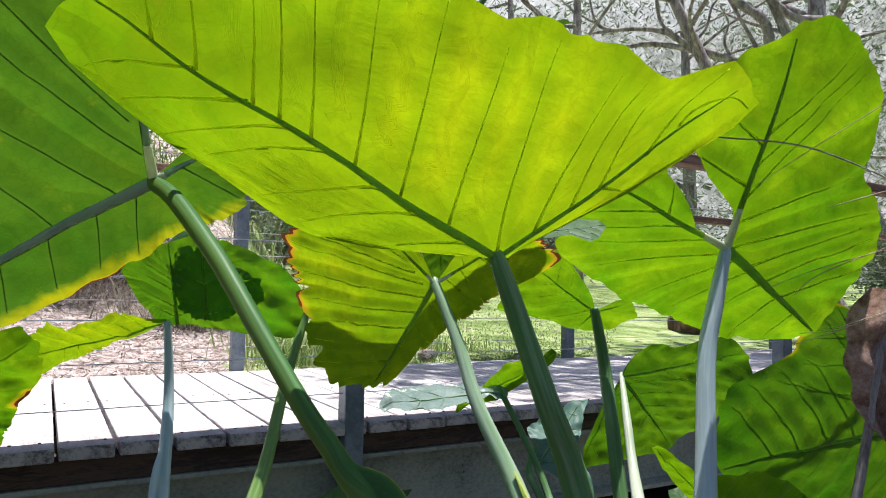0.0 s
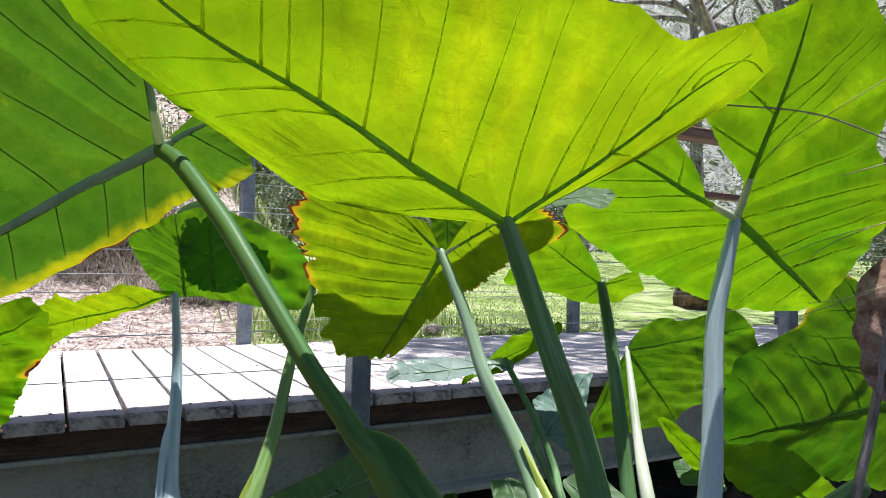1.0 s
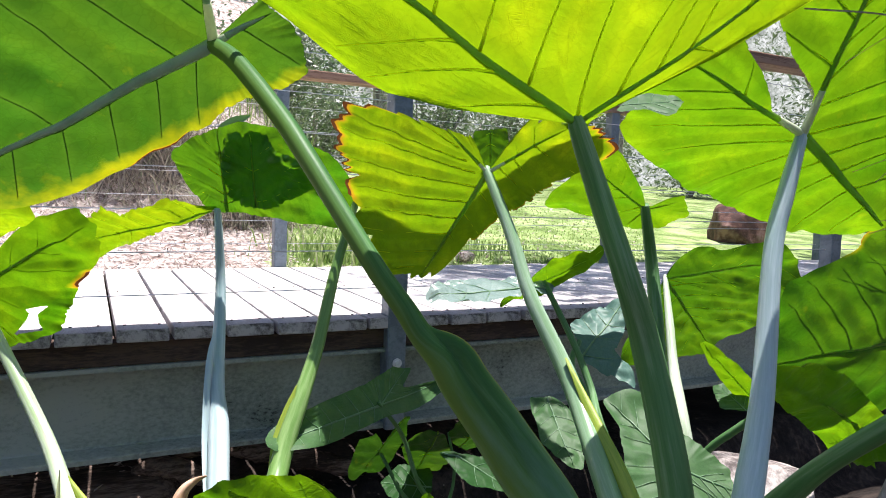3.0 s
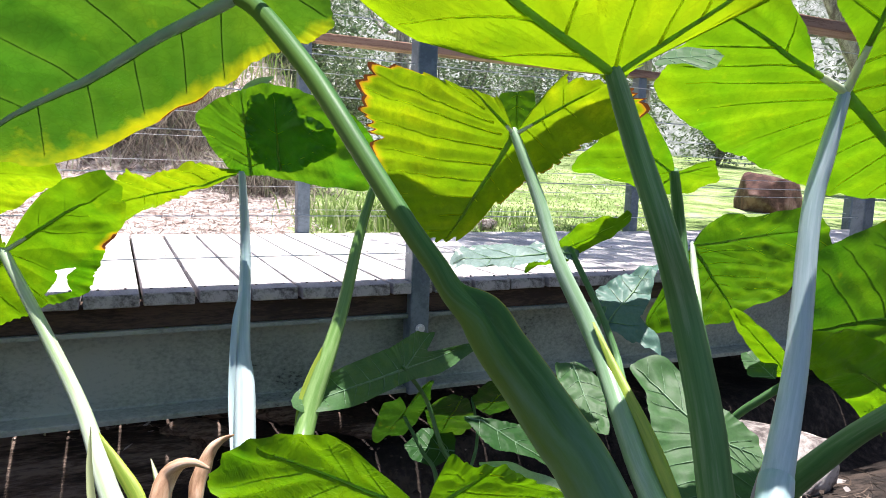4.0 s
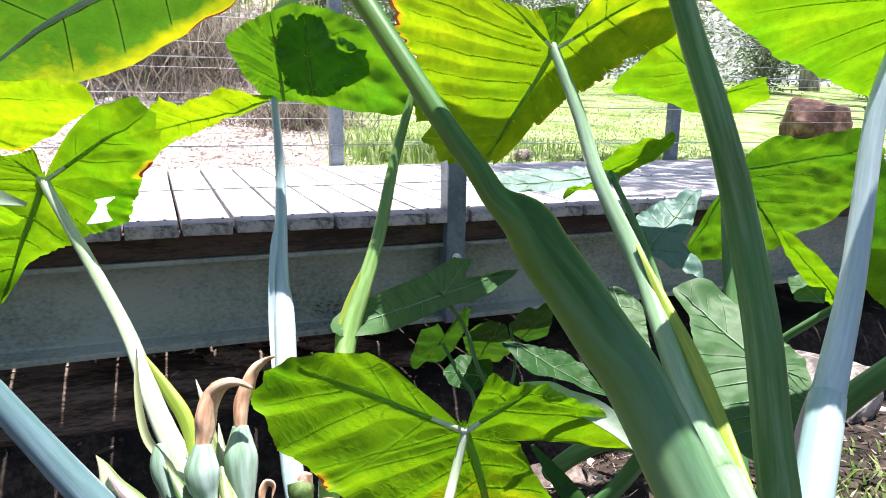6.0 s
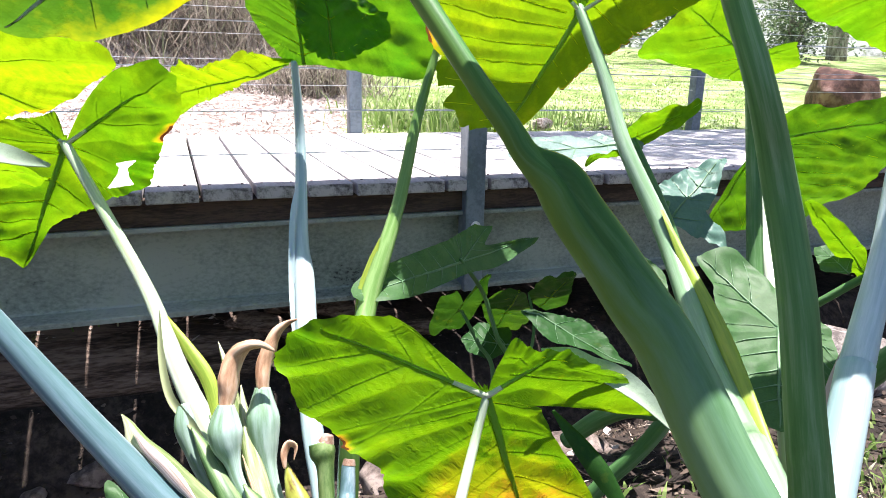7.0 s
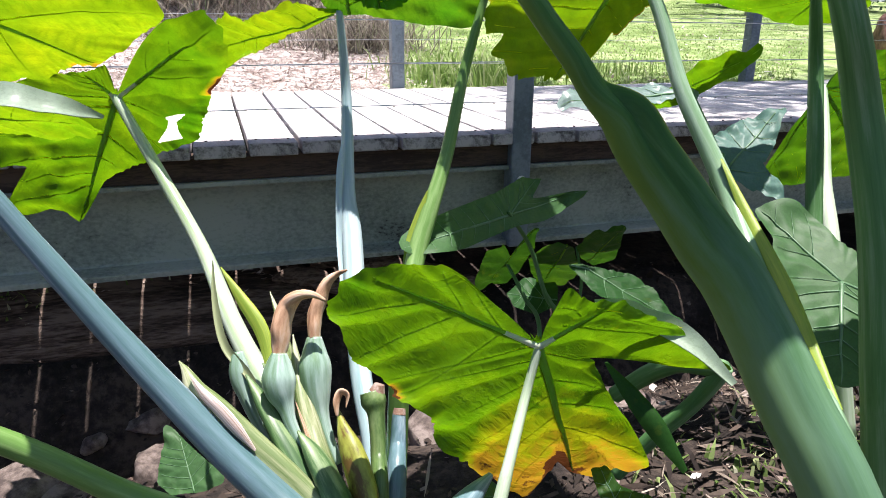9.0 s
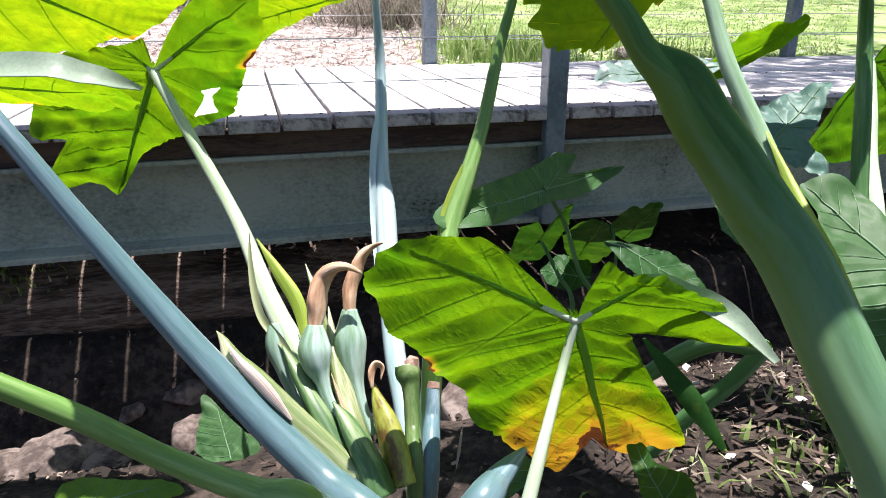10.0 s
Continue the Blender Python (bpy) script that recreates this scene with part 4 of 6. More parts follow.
flap("curled_rim", plant_left, [(-0.502, -0.807, 0.228), (-0.406, -0.869, 0.238), (-0.33, -0.906, 0.239), (-0.292, -0.899, 0.226), (-0.264, -0.887, 0.214), (-0.231, -0.849, 0.186)], (0, -0.92, -0.4), [0.036, 0.04, 0.042, 0.036, 0.026, 0.003], LEAF_LIT_RIM, "curled leaf rim coloured as its sunlit upper side", curl=0.3)
blade(plant_right, (0.81, -0.588, 0.162), (-0.987, 0.15, -0.064), (-0.101, -0.253, 0.962), [162, 144, 134, 129, 98, 79, 67, 60, 55, 53, 52, 53, 55, 60, 68, 80, 99, 134, 170, 186, 186, 130, 101, 85, 75, 70, 70, 73, 79, 89, 98, 104, 115, 132, 141, 149], material=LEAF_SHEEN, veins=4, rib=RIB_TOP, wave=0.02, back=True, seed=12)
blade(plant_right, (0.973, -0.61, 0.194), (0.395, -0.793, 0.463), (0.508, 0.609, 0.609), [155, 112, 78, 56, 45, 38, 34, 32, 31, 31, 32, 34, 38, 44, 54, 72, 90, 126, 165, 104, 61, 49, 43, 39, 37, 36, 36, 38, 40, 45, 53, 62, 70, 83, 106, 132], veins=4, wave=0.01, back=True, seed=13)
petiole(plant_right, [(0.961, -0.605, 0.173), (0.991, -0.691, 0.04), (1, -0.752, -0.056), (0.98, -0.845, -0.16), (1.25, -0.86, -0.66)], [0.007, 0.008, 0.009, 0.011, 0.02], STALK, "")
blade(plant_right, (1.671, -0.294, 0.14), (0.712, 0.084, -0.697), (0.406, 0.761, 0.507), [375, 375, 373, 384, 391, 375, 4, 4, 4, 4, 4, 4, 4, 4, 4, 4, 4, 4, 4, 4, 4, 4, 4, 20, 102, 146, 180, 209, 356, 412, 439, 432, 417, 413, 398, 384], material=LEAF_DEEP, lobes=(-68, 49), veins=5, vw=0.6, wave=0.012, seed=14)
petiole(plant_right, [(1.671, -0.294, 0.14), (1.568, -0.424, 0.025), (1.494, -0.524, -0.09), (1.347, -0.717, -0.217), (1.34, -0.86, -0.66)], [0.008, 0.013, 0.015, 0.02, 0.025], STALK_PALE, "")
blade(plant_right, (1.128, -0.608, 0.03), (0.816, 0.301, 0.494), (-0.303, -0.505, 0.808), [205, 160, 131, 112, 96, 87, 81, 78, 78, 80, 70, 62, 57, 54, 53, 58, 66, 79, 91, 96, 104, 118, 124, 121, 174, 125, 60, 58, 57, 58, 61, 67, 76, 87, 105, 136], material=LEAF_BLUE, veins=4, rib=RIB_TOP, wave=0.02, back=True, seed=15)
petiole(plant_right, [(1.079, -0.597, 0.019), (1.03, -0.636, -0.031), (1.025, -0.728, -0.12), (1.22, -0.86, -0.66)], [0.007, 0.009, 0.011, 0.02], STALK, "")
blade(plant_right, (1.56, -1.279, 0.161), (-0.951, 0.275, -0.143), (0.199, 0.896, 0.398), [487, 510, 523, 432, 425, 398, 4, 4, 4, 4, 184, 158, 142, 133, 128, 128, 132, 140, 154, 177, 190, 207, 234, 281, 308, 278, 260, 252, 248, 241, 241, 248, 267, 302, 350, 413], lobes=(48, -94), veins=6, burn=[(29, 58, 0.72, 0.97)], wave=0.012, vw=0.5, material=LEAF_DEEP, seed=16)
blade(plant_right, (0.996, -1.35, 0.068), (-0.907, -0.192, 0.375), (0.108, 0.755, 0.647), [225, 207, 147, 114, 87, 71, 61, 55, 52, 50, 50, 52, 55, 61, 71, 88, 119, 193, 308, 391, 222, 130, 94, 75, 65, 58, 54, 52, 52, 54, 57, 63, 72, 88, 118, 174], veins=4, material=LEAF, wave=0.02, back=True, seed=17)
blade(plant_flower, (0.289, -1.254, -0.068), (0.363, 0.232, -0.902), (0.27, 0.901, 0.34), [273, 261, 313, 330, 315, 297, 279, 264, 250, 245, 242, 213, 195, 199, 205, 212, 210, 208, 215, 225, 235, 247, 253, 260, 267, 271, 265, 250, 233, 214, 192, 171, 26, 23, 21, 19, 18, 17, 16, 16, 15, 15, 89, 99, 98, 96, 96, 96, 104, 114, 125, 130, 137, 151, 167, 178, 193, 208, 225, 247, 266, 84, 84, 92, 107, 128, 164, 241, 331, 325, 324, 328], lobes=(136, -115), veins=5, own_veins=[(-40, 40, 60, 78, 260), (-85, 87, 78, 76, 200), (-120, 122, 95, 100, 120), (-4, 12, 88, 92, 300), (22, 4, 92, 72, 300), (49, 0, 71, 54, 300), (89, 0, 58, 44, 300), (130, 0, 50, 36, 200), (175, 0, 45, 30, 140), (14, -6, -62, -34, 250), (60, 0, -66, -36, 250), (108, 0, -70, -32, 220), (160, 0, -55, -30, 160), (-30, 34, 170, 160, 120), (-70, 72, 175, 165, 120), (-30, -36, -70, -60, 160), (-45, -80, -60, -45, 160), (-40, -60, 170, -175, 90)], burn=[(-23, 38, 0.74, 0.05), (-1, 10, 1.0, 0.5), (76, 87, 0.9, 0.9)], jag=0.05, lobe=RIB_PALE, scallop=0.03, quilt=1.3, wave=0.007, vw=0.38, material=LEAF_LOW, label="low leaf turning yellow and brown at its tip", seed=18)
flap("rolled_edge", plant_flower, [(0.375, -1.236, -0.023), (0.407, -1.26, -0.017), (0.425, -1.282, -0.023), (0.448, -1.303, -0.029), (0.473, -1.328, -0.05), (0.497, -1.369, -0.094)], (-0.15, -0.75, -0.62), [0.002, 0.012, 0.022, 0.026, 0.024, 0.006], LEAF_LIT_RIM, "rolled leaf edge coloured as sunlit", curl=0.45)
flap("strap", plant_flower, [(0.384, -1.257, -0.104), (0.397, -1.29, -0.142), (0.414, -1.327, -0.177), (0.442, -1.364, -0.213)], (0.033, -0.008, 0.024), [0.004, 0.022, 0.026, 0.008], LEAF_DEEP, "narrow dark green folded leaf", curl=0.2)
petiole(plant_flower, [(0.289, -1.254, -0.068), (0.267, -1.269, -0.125), (0.223, -1.324, -0.179), (0.192, -1.361, -0.224), (0.036, -1.546, -0.452), (-0.12, -1.73, -0.68)], [0.005, 0.0062, 0.0072, 0.0085, 0.01, 0.012], STALK_PALE, "")
blade(plant_small, (0.485, -0.7, -0.055), (-0.89, -0.456, -0.022), (0.408, -0.816, 0.408), [299, 246, 169, 105, 76, 59, 49, 43, 38, 34, 32, 30, 29, 28, 27, 27, 27, 27, 28, 29, 31, 34, 37, 42, 50, 61, 80, 107, 141, 199, 256, 140, 96, 113, 134, 120, 111, 103, 91, 81, 73, 67, 63, 59, 57, 56, 55, 55, 55, 57, 59, 63, 68, 74, 83, 96, 115, 144, 194, 257], material=LEAF_WAXY, lobes=(-154, -179), veins=6, rib=RIB_TOP, wave=0.01, label="dark green arrow-shaped leaf with pale veins", seed=19)
petiole(plant_small, [(0.485, -0.7, -0.055), (0.591, -0.584, -0.174), (0.635, -0.581, -0.292), (0.693, -0.585, -0.416), (0.62, -0.56, -0.68)], [0.004, 0.005, 0.006, 0.007, 0.01], STALK, "")
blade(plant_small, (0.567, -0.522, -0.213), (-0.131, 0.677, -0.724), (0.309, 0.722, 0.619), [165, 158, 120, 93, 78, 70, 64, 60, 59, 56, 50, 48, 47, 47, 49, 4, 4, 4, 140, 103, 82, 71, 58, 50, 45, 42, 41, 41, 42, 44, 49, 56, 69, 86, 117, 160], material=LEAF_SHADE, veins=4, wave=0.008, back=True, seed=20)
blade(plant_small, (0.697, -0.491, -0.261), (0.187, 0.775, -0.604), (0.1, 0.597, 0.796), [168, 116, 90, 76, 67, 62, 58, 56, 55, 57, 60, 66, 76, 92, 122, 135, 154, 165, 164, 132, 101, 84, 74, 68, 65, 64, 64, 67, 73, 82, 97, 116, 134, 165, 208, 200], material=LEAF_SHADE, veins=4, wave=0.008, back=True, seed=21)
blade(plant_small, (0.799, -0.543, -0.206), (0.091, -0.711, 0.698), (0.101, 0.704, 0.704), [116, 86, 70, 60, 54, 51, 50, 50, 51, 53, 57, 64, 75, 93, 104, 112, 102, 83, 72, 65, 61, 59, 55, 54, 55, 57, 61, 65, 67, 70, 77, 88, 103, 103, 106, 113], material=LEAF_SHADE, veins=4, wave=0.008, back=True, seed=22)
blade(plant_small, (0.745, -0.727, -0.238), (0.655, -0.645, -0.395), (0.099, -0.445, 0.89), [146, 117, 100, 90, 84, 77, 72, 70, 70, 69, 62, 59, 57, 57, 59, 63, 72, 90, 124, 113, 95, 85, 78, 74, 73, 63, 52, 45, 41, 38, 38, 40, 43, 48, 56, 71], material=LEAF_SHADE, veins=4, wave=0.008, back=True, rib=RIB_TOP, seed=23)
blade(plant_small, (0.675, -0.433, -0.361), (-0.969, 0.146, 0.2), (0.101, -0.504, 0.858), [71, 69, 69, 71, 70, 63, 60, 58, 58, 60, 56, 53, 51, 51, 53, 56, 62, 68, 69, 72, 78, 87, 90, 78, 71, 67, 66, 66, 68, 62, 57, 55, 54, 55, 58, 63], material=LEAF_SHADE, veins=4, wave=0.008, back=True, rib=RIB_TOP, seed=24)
petiole(plant_small, [(0.568, -0.501, -0.234), (0.607, -0.529, -0.319), (0.645, -0.542, -0.409), (0.62, -0.56, -0.68)], [0.004, 0.005, 0.006, 0.008], STALK, "")
petiole(plant_small, [(0.745, -0.522, -0.21), (0.759, -0.531, -0.305), (0.732, -0.538, -0.406), (0.62, -0.56, -0.68)], [0.003, 0.004, 0.005, 0.008], STALK, "")
blade(plant_front, (0.827, -1.204, -0.058), (-0.555, -0.636, -0.536), (-0.207, -0.518, 0.83), [190, 181, 158, 143, 122, 109, 102, 96, 88, 83, 81, 79, 71, 67, 64, 64, 66, 70, 78, 93, 138, 171, 178, 177, 126, 111, 102, 97, 96, 98, 104, 114, 130, 144, 154, 171], material=LEAF_WAXY, lobes=(-133, 78), veins=5, rib=RIB_TOP, wave=0.012, label="pale dusty green leaf in dappled sun", seed=25)
blade(plant_small, (0.738, -0.985, -0.055), (-0.185, -0.812, -0.554), (-0.207, -0.518, 0.83), [78, 84, 71, 56, 47, 42, 39, 37, 37, 38, 40, 43, 49, 54, 59, 67, 80, 90, 89, 91, 97, 74, 60, 51, 46, 43, 42, 42, 43, 46, 45, 46, 48, 52, 58, 70], material=LEAF_WAXY, veins=4, rib=RIB_TOP, wave=0.01, back=True, seed=26)
petiole(plant_flower, [(0.434, -0.66, 0.369), (0.385, -0.688, 0.236), (0.337, -0.733, 0.091), (0.289, -0.783, -0.005), (0.243, -0.832, -0.095), (0.19, -0.934, -0.227), (0.16, -0.97, -0.66)], [0.007, 0.0105, 0.013, 0.016, 0.018, 0.018, 0.02], STALK_LIME, "")
petiole(plant_flower, [(-0.426, -1.012, 0.256), (-0.37, -1.024, 0.165), (-0.294, -1.042, 0.04), (-0.205, -1.082, -0.086), (-0.109, -1.145, -0.2), (-0.032, -1.203, -0.275), (0.044, -1.267, -0.333), (0.1, -1.05, -0.66)], [0.011, 0.0125, 0.015, 0.0185, 0.022, 0.0235, 0.024, 0.026], STALK_TEAL, "blue-green waxy leaf stalk leaning outward")
petiole(plant_left, [(-0.419, -1.283, 0.016), (-0.346, -1.262, -0.057), (-0.28, -1.25, -0.116), (-0.203, -1.25, -0.182), (-0.115, -1.257, -0.238), (-0.045, -1.262, -0.277), (0.05, -1.06, -0.66)], [0.011, 0.0125, 0.0135, 0.0145, 0.017, 0.02, 0.02], STALK_LIME, "")
blade(plant_front, (0.471, -1.458, 0.49), (0.978, -0.153, 0.14), (-0.199, -0.497, 0.845), [48, 46, 40, 36, 34, 32, 26, 22, 20, 19, 18, 18, 19, 18, 19, 20, 22, 25, 31, 40, 46, 28, 20, 17, 15, 16, 19, 24, 33, 32, 32, 33, 33, 34, 37, 41], material=LEAF_WAXY, veins=4, rib=RIB_TOP, wave=0.002, ruffle=0.008, quilt=0.4, back=True, seed=27)
blade(plant_right, (0.75, -0.663, 0.499), (0.139, 0.171, -0.976), (0.309, 0.928, 0.206), [49, 51, 55, 49, 44, 42, 40, 41, 40, 39, 40, 42, 45, 51, 52, 47, 44, 42, 42, 43, 45, 50, 57, 53, 48, 45, 44, 44, 46, 48, 46, 45, 46, 48, 50, 49], material=LEAF_DEEP, veins=3, wave=0.005, back=True, seed=28)
flap("sheath", plant_front, [(0.617, -1.148, 0.134), (0.606, -1.23, 0.053), (0.578, -1.334, -0.013), (0.522, -1.479, -0.082)], (0.03, -0.013, 0.033), [0.003, 0.018, 0.026, 0.02], SHEATH, "yellow-green sheath edge")
flap("sheath", plant_flower, [(0.187, -0.478, 0.089), (0.174, -0.509, 0.021), (0.159, -0.573, -0.111), (0.141, -0.693, -0.214)], (-0.046, 0.008, 0.002), [0.002, 0.012, 0.014, 0.008], STALK_BLUE, "")
flap("sheath", plant_flower, [(0.286, -0.775, 0.026), (0.27, -0.794, -0.022), (0.251, -0.814, -0.069), (0.228, -0.849, -0.119)], (-0.05, 0.013, 0.001), [0.002, 0.016, 0.02, 0.012], SHEATH, "")
flap("sheath", plant_front, [(0.688, -1.451, 0.065), (0.667, -1.455, 0.038), (0.639, -1.468, 0), (0.603, -1.491, -0.046)], (-0.016, 0.017, -0.005), [0.001, 0.008, 0.014, 0.018], SHEATH_PINK, "dry pinkish sheath edge", curl=0.3)
bract("bud", plant_flower, [(0.008, -1.154, -0.251), (-0.011, -1.125, -0.209), (-0.017, -1.11, -0.185), (-0.022, -1.099, -0.166), (-0.023, -1.09, -0.149), (-0.021, -1.081, -0.131), (-0.019, -1.075, -0.118)], [0.008, 0.0085, 0.0115, 0.0205, 0.0235, 0.0175, 0.0108], BUD, "swollen pale green flower bud")
bract("withered_husk", plant_flower, [(-0.02, -1.077, -0.122), (-0.015, -1.067, -0.102), (-0.011, -1.058, -0.081), (-0.001, -1.05, -0.059), (0.012, -1.056, -0.044), (0.031, -1.062, -0.041), (0.05, -1.068, -0.05)], [0.0108, 0.0155, 0.0175, 0.0165, 0.0118, 0.0075, 0.0026], HUSK, "withered orange-brown husk", wob=0.22, flat=0.7)
bract("bud", plant_flower, [(0.046, -1.136, -0.271), (0.036, -1.113, -0.239), (0.031, -1.095, -0.211), (0.029, -1.079, -0.183), (0.03, -1.064, -0.154), (0.032, -1.053, -0.133), (0.034, -1.044, -0.114)], [0.008, 0.01, 0.0125, 0.0205, 0.024, 0.0175, 0.0108], BUD, "")
bract("withered_husk", plant_flower, [(0.034, -1.046, -0.118), (0.038, -1.033, -0.088), (0.049, -1.023, -0.06), (0.06, -1.018, -0.042), (0.075, -1.016, -0.031), (0.088, -1.026, -0.023)], [0.0108, 0.014, 0.0123, 0.0097, 0.0052, 0.0016], HUSK, "", wob=0.22, flat=0.7)
bract("bud", plant_flower, [(-0.042, -1.08, -0.253), (-0.06, -1.057, -0.217), (-0.067, -1.045, -0.195), (-0.073, -1.033, -0.173), (-0.074, -1.025, -0.157), (-0.074, -1.015, -0.136)], [0.008, 0.009, 0.011, 0.0145, 0.0145, 0.008], BUD, "")
bract("bract", plant_flower, [(-0.151, -1.054, -0.12), (-0.142, -1.07, -0.13), (-0.13, -1.092, -0.153), (-0.107, -1.114, -0.175), (-0.074, -1.139, -0.208), (-0.028, -1.174, -0.249), (0.017, -1.211, -0.293)], [0.0006, 0.007, 0.0165, 0.021, 0.022, 0.021, 0.02], BRACT, "pointed pale bract with a brown fold", flat=0.7)
flap("bract_fold", plant_flower, [(-0.137, -1.089, -0.126), (-0.124, -1.117, -0.147), (-0.106, -1.135, -0.167), (-0.087, -1.151, -0.188), (-0.064, -1.164, -0.209)], (0.024, 0.01, 0.016), [0.002, 0.012, 0.016, 0.014, 0.003], SHEATH_PINK, "", curl=0.5)
bract("bract", plant_flower, [(-0.065, -1.057, -0.153), (-0.046, -1.086, -0.185), (-0.022, -1.133, -0.224), (0.007, -1.184, -0.275), (0.024, -1.213, -0.302)], [0.002, 0.013, 0.019, 0.023, 0.024], BRACT_GREEN, "", flat=0.7)
bract("bract", plant_flower, [(-0.04, -1.038, -0.148), (-0.022, -1.075, -0.195), (0, -1.136, -0.244), (0.026, -1.197, -0.306)], [0.002, 0.012, 0.02, 0.024], BRACT_GREEN, "", flat=0.7)
bract("bract", plant_flower, [(0.006, -1.02, -0.117), (0.007, -1.051, -0.157), (0.011, -1.097, -0.197), (0.023, -1.157, -0.253), (0.04, -1.208, -0.301)], [0.001, 0.01, 0.016, 0.02, 0.024], BRACT, "", flat=0.7)
flap("bract_fold", plant_flower, [(-0.004, -1.108, -0.179), (0.003, -1.133, -0.21), (0.011, -1.159, -0.24), (0.018, -1.19, -0.273)], (0.024, 0.005, 0.011), [0.001, 0.005, 0.006, 0.004], HUSK, "", curl=0.4)
bract("bract", plant_flower, [(-0.006, -1.14, -0.204), (0.012, -1.165, -0.231), (0.031, -1.201, -0.268), (0.043, -1.229, -0.303)], [0.002, 0.016, 0.022, 0.024], BRACT_GREEN, "green bract with pale specks", flat=0.7)
bract("bract", plant_flower, [(-0.019, -0.956, -0.071), (-0.012, -0.977, -0.096), (-0.004, -1.008, -0.139), (0.003, -1.061, -0.197), (0.022, -1.14, -0.264)], [0.0008, 0.006, 0.01, 0.014, 0.018], BRACT, "", flat=0.6)
flap("sheath", plant_flower, [(-0.097, -0.927, -0.023), (-0.095, -0.966, -0.073), (-0.085, -1.009, -0.124), (-0.057, -1.048, -0.158), (-0.033, -1.099, -0.207)], (-0.025, -0.003, -0.005), [0.001, 0.009, 0.012, 0.01, 0.004], BRACT, "pale cream sheath edge", curl=0.5)
flap("sheath", plant_flower, [(-0.087, -0.921, -0.036), (-0.067, -0.955, -0.085), (-0.047, -0.986, -0.121), (-0.038, -1.012, -0.152), (-0.034, -1.04, -0.184)], (0.039, 0.002, 0.023), [0.001, 0.018, 0.022, 0.016, 0.004], SHEATH, "yellow-green open sheath", curl=0.3)
bract("bract", plant_flower, [(0.055, -1.106, -0.204), (0.057, -1.127, -0.219), (0.063, -1.154, -0.24), (0.07, -1.184, -0.271), (0.073, -1.215, -0.302)], [0.002, 0.01, 0.018, 0.021, 0.02], BRACT_OLIVE, "yellowing olive bract with brown marks", flat=0.75)
bract("withered_curl", plant_flower, [(0.05, -1.126, -0.2), (0.051, -1.117, -0.183), (0.058, -1.111, -0.172), (0.067, -1.115, -0.176), (0.063, -1.123, -0.191)], [0.003, 0.008, 0.008, 0.006, 0.001], HUSK, "", flat=0.4)
bract("cut_stalk", plant_flower, [(0.105, -1.094, -0.188), (0.107, -1.102, -0.201), (0.108, -1.113, -0.218), (0.104, -1.14, -0.261), (0.096, -1.184, -0.322), (0.13, -1.02, -0.66)], [0.0165, 0.0185, 0.0125, 0.0115, 0.012, 0.013], STALK_OLIVE, "cut leaf stalk with a flared top")
bract("cut_stalk", plant_flower, [(0.146, -1.094, -0.232), (0.139, -1.114, -0.265), (0.122, -1.161, -0.335), (0.15, -1, -0.66)], [0.01, 0.012, 0.015, 0.016], STALK_TEAL, "")
bract("cut_end", plant_flower, [(0.117, -1.096, -0.177), (0.113, -1.098, -0.187)], [0.009, 0.014], DEAD, "brown dried cut", flat=0.8)
bract("cut_end", plant_flower, [(0.148, -1.091, -0.225), (0.146, -1.095, -0.233)], [0.0085, 0.0103], DEAD, "")
petiole(plant_flower, [(0.234, -1.234, -0.265), (0.187, -1.266, -0.277), (0.13, -1.304, -0.304), (0.02, -1.12, -0.68)], [0.006, 0.018, 0.024, 0.026], STALK_TEAL, "short broad waxy stalk base")
petiole(plant_front, [(0.683, -1.134, -0.22), (0.662, -1.058, -0.245), (0.64, -1, -0.293), (0.608, -0.95, -0.357)], [0.016, 0.017, 0.0175, 0.016], STALK, "")
petiole(plant_front, [(0.685, -1.138, -0.223), (0.664, -1.099, -0.305), (0.622, -1.055, -0.392), (0.579, -1.021, -0.48)], [0.014, 0.0145, 0.015, 0.014], STALK, "")
petiole(plant_right, [(0.834, -1.554, 0.141), (0.835, -1.457, 0.047), (0.835, -1.401, -0.019), (0.837, -1.352, -0.082), (0.83, -1.307, -0.157)], [0.013, 0.014, 0.017, 0.019, 0.02], STALK, "")
petiole(plant_right, [(1.252, -1.02, -0.063), (1.226, -0.975, -0.113), (1.202, -0.926, -0.172), (1.181, -0.875, -0.27)], [0.008, 0.009, 0.009, 0.01], STALK, "")
blade(plant_left, (-0.169, -0.925, -0.365), (-0.19, 0.826, 0.53), (-0.307, -0.563, 0.767), [54, 79, 66, 57, 53, 49, 47, 46, 47, 49, 53, 51, 50, 51, 52, 50, 49, 50, 53, 58, 64, 68, 74, 66, 43, 34, 29, 26, 24, 23, 23, 24, 25, 28, 32, 39], material=LEAF_WAXY, veins=5, wave=0.01, back=True, rib=RIB_TOP, seed=29)
blade(plant_left, (-0.307, -1.067, -0.354), (0.978, -0.084, 0.192), (-0.207, -0.518, 0.83), [77, 55, 41, 33, 29, 26, 25, 24, 24, 25, 28, 31, 37, 48, 66, 75, 90, 91, 81, 75, 65, 51, 44, 39, 36, 35, 34, 35, 37, 40, 46, 55, 61, 67, 77, 93], material=LEAF_TOP, veins=4, wave=0.01, back=True, rib=RIB_TOP, seed=30)
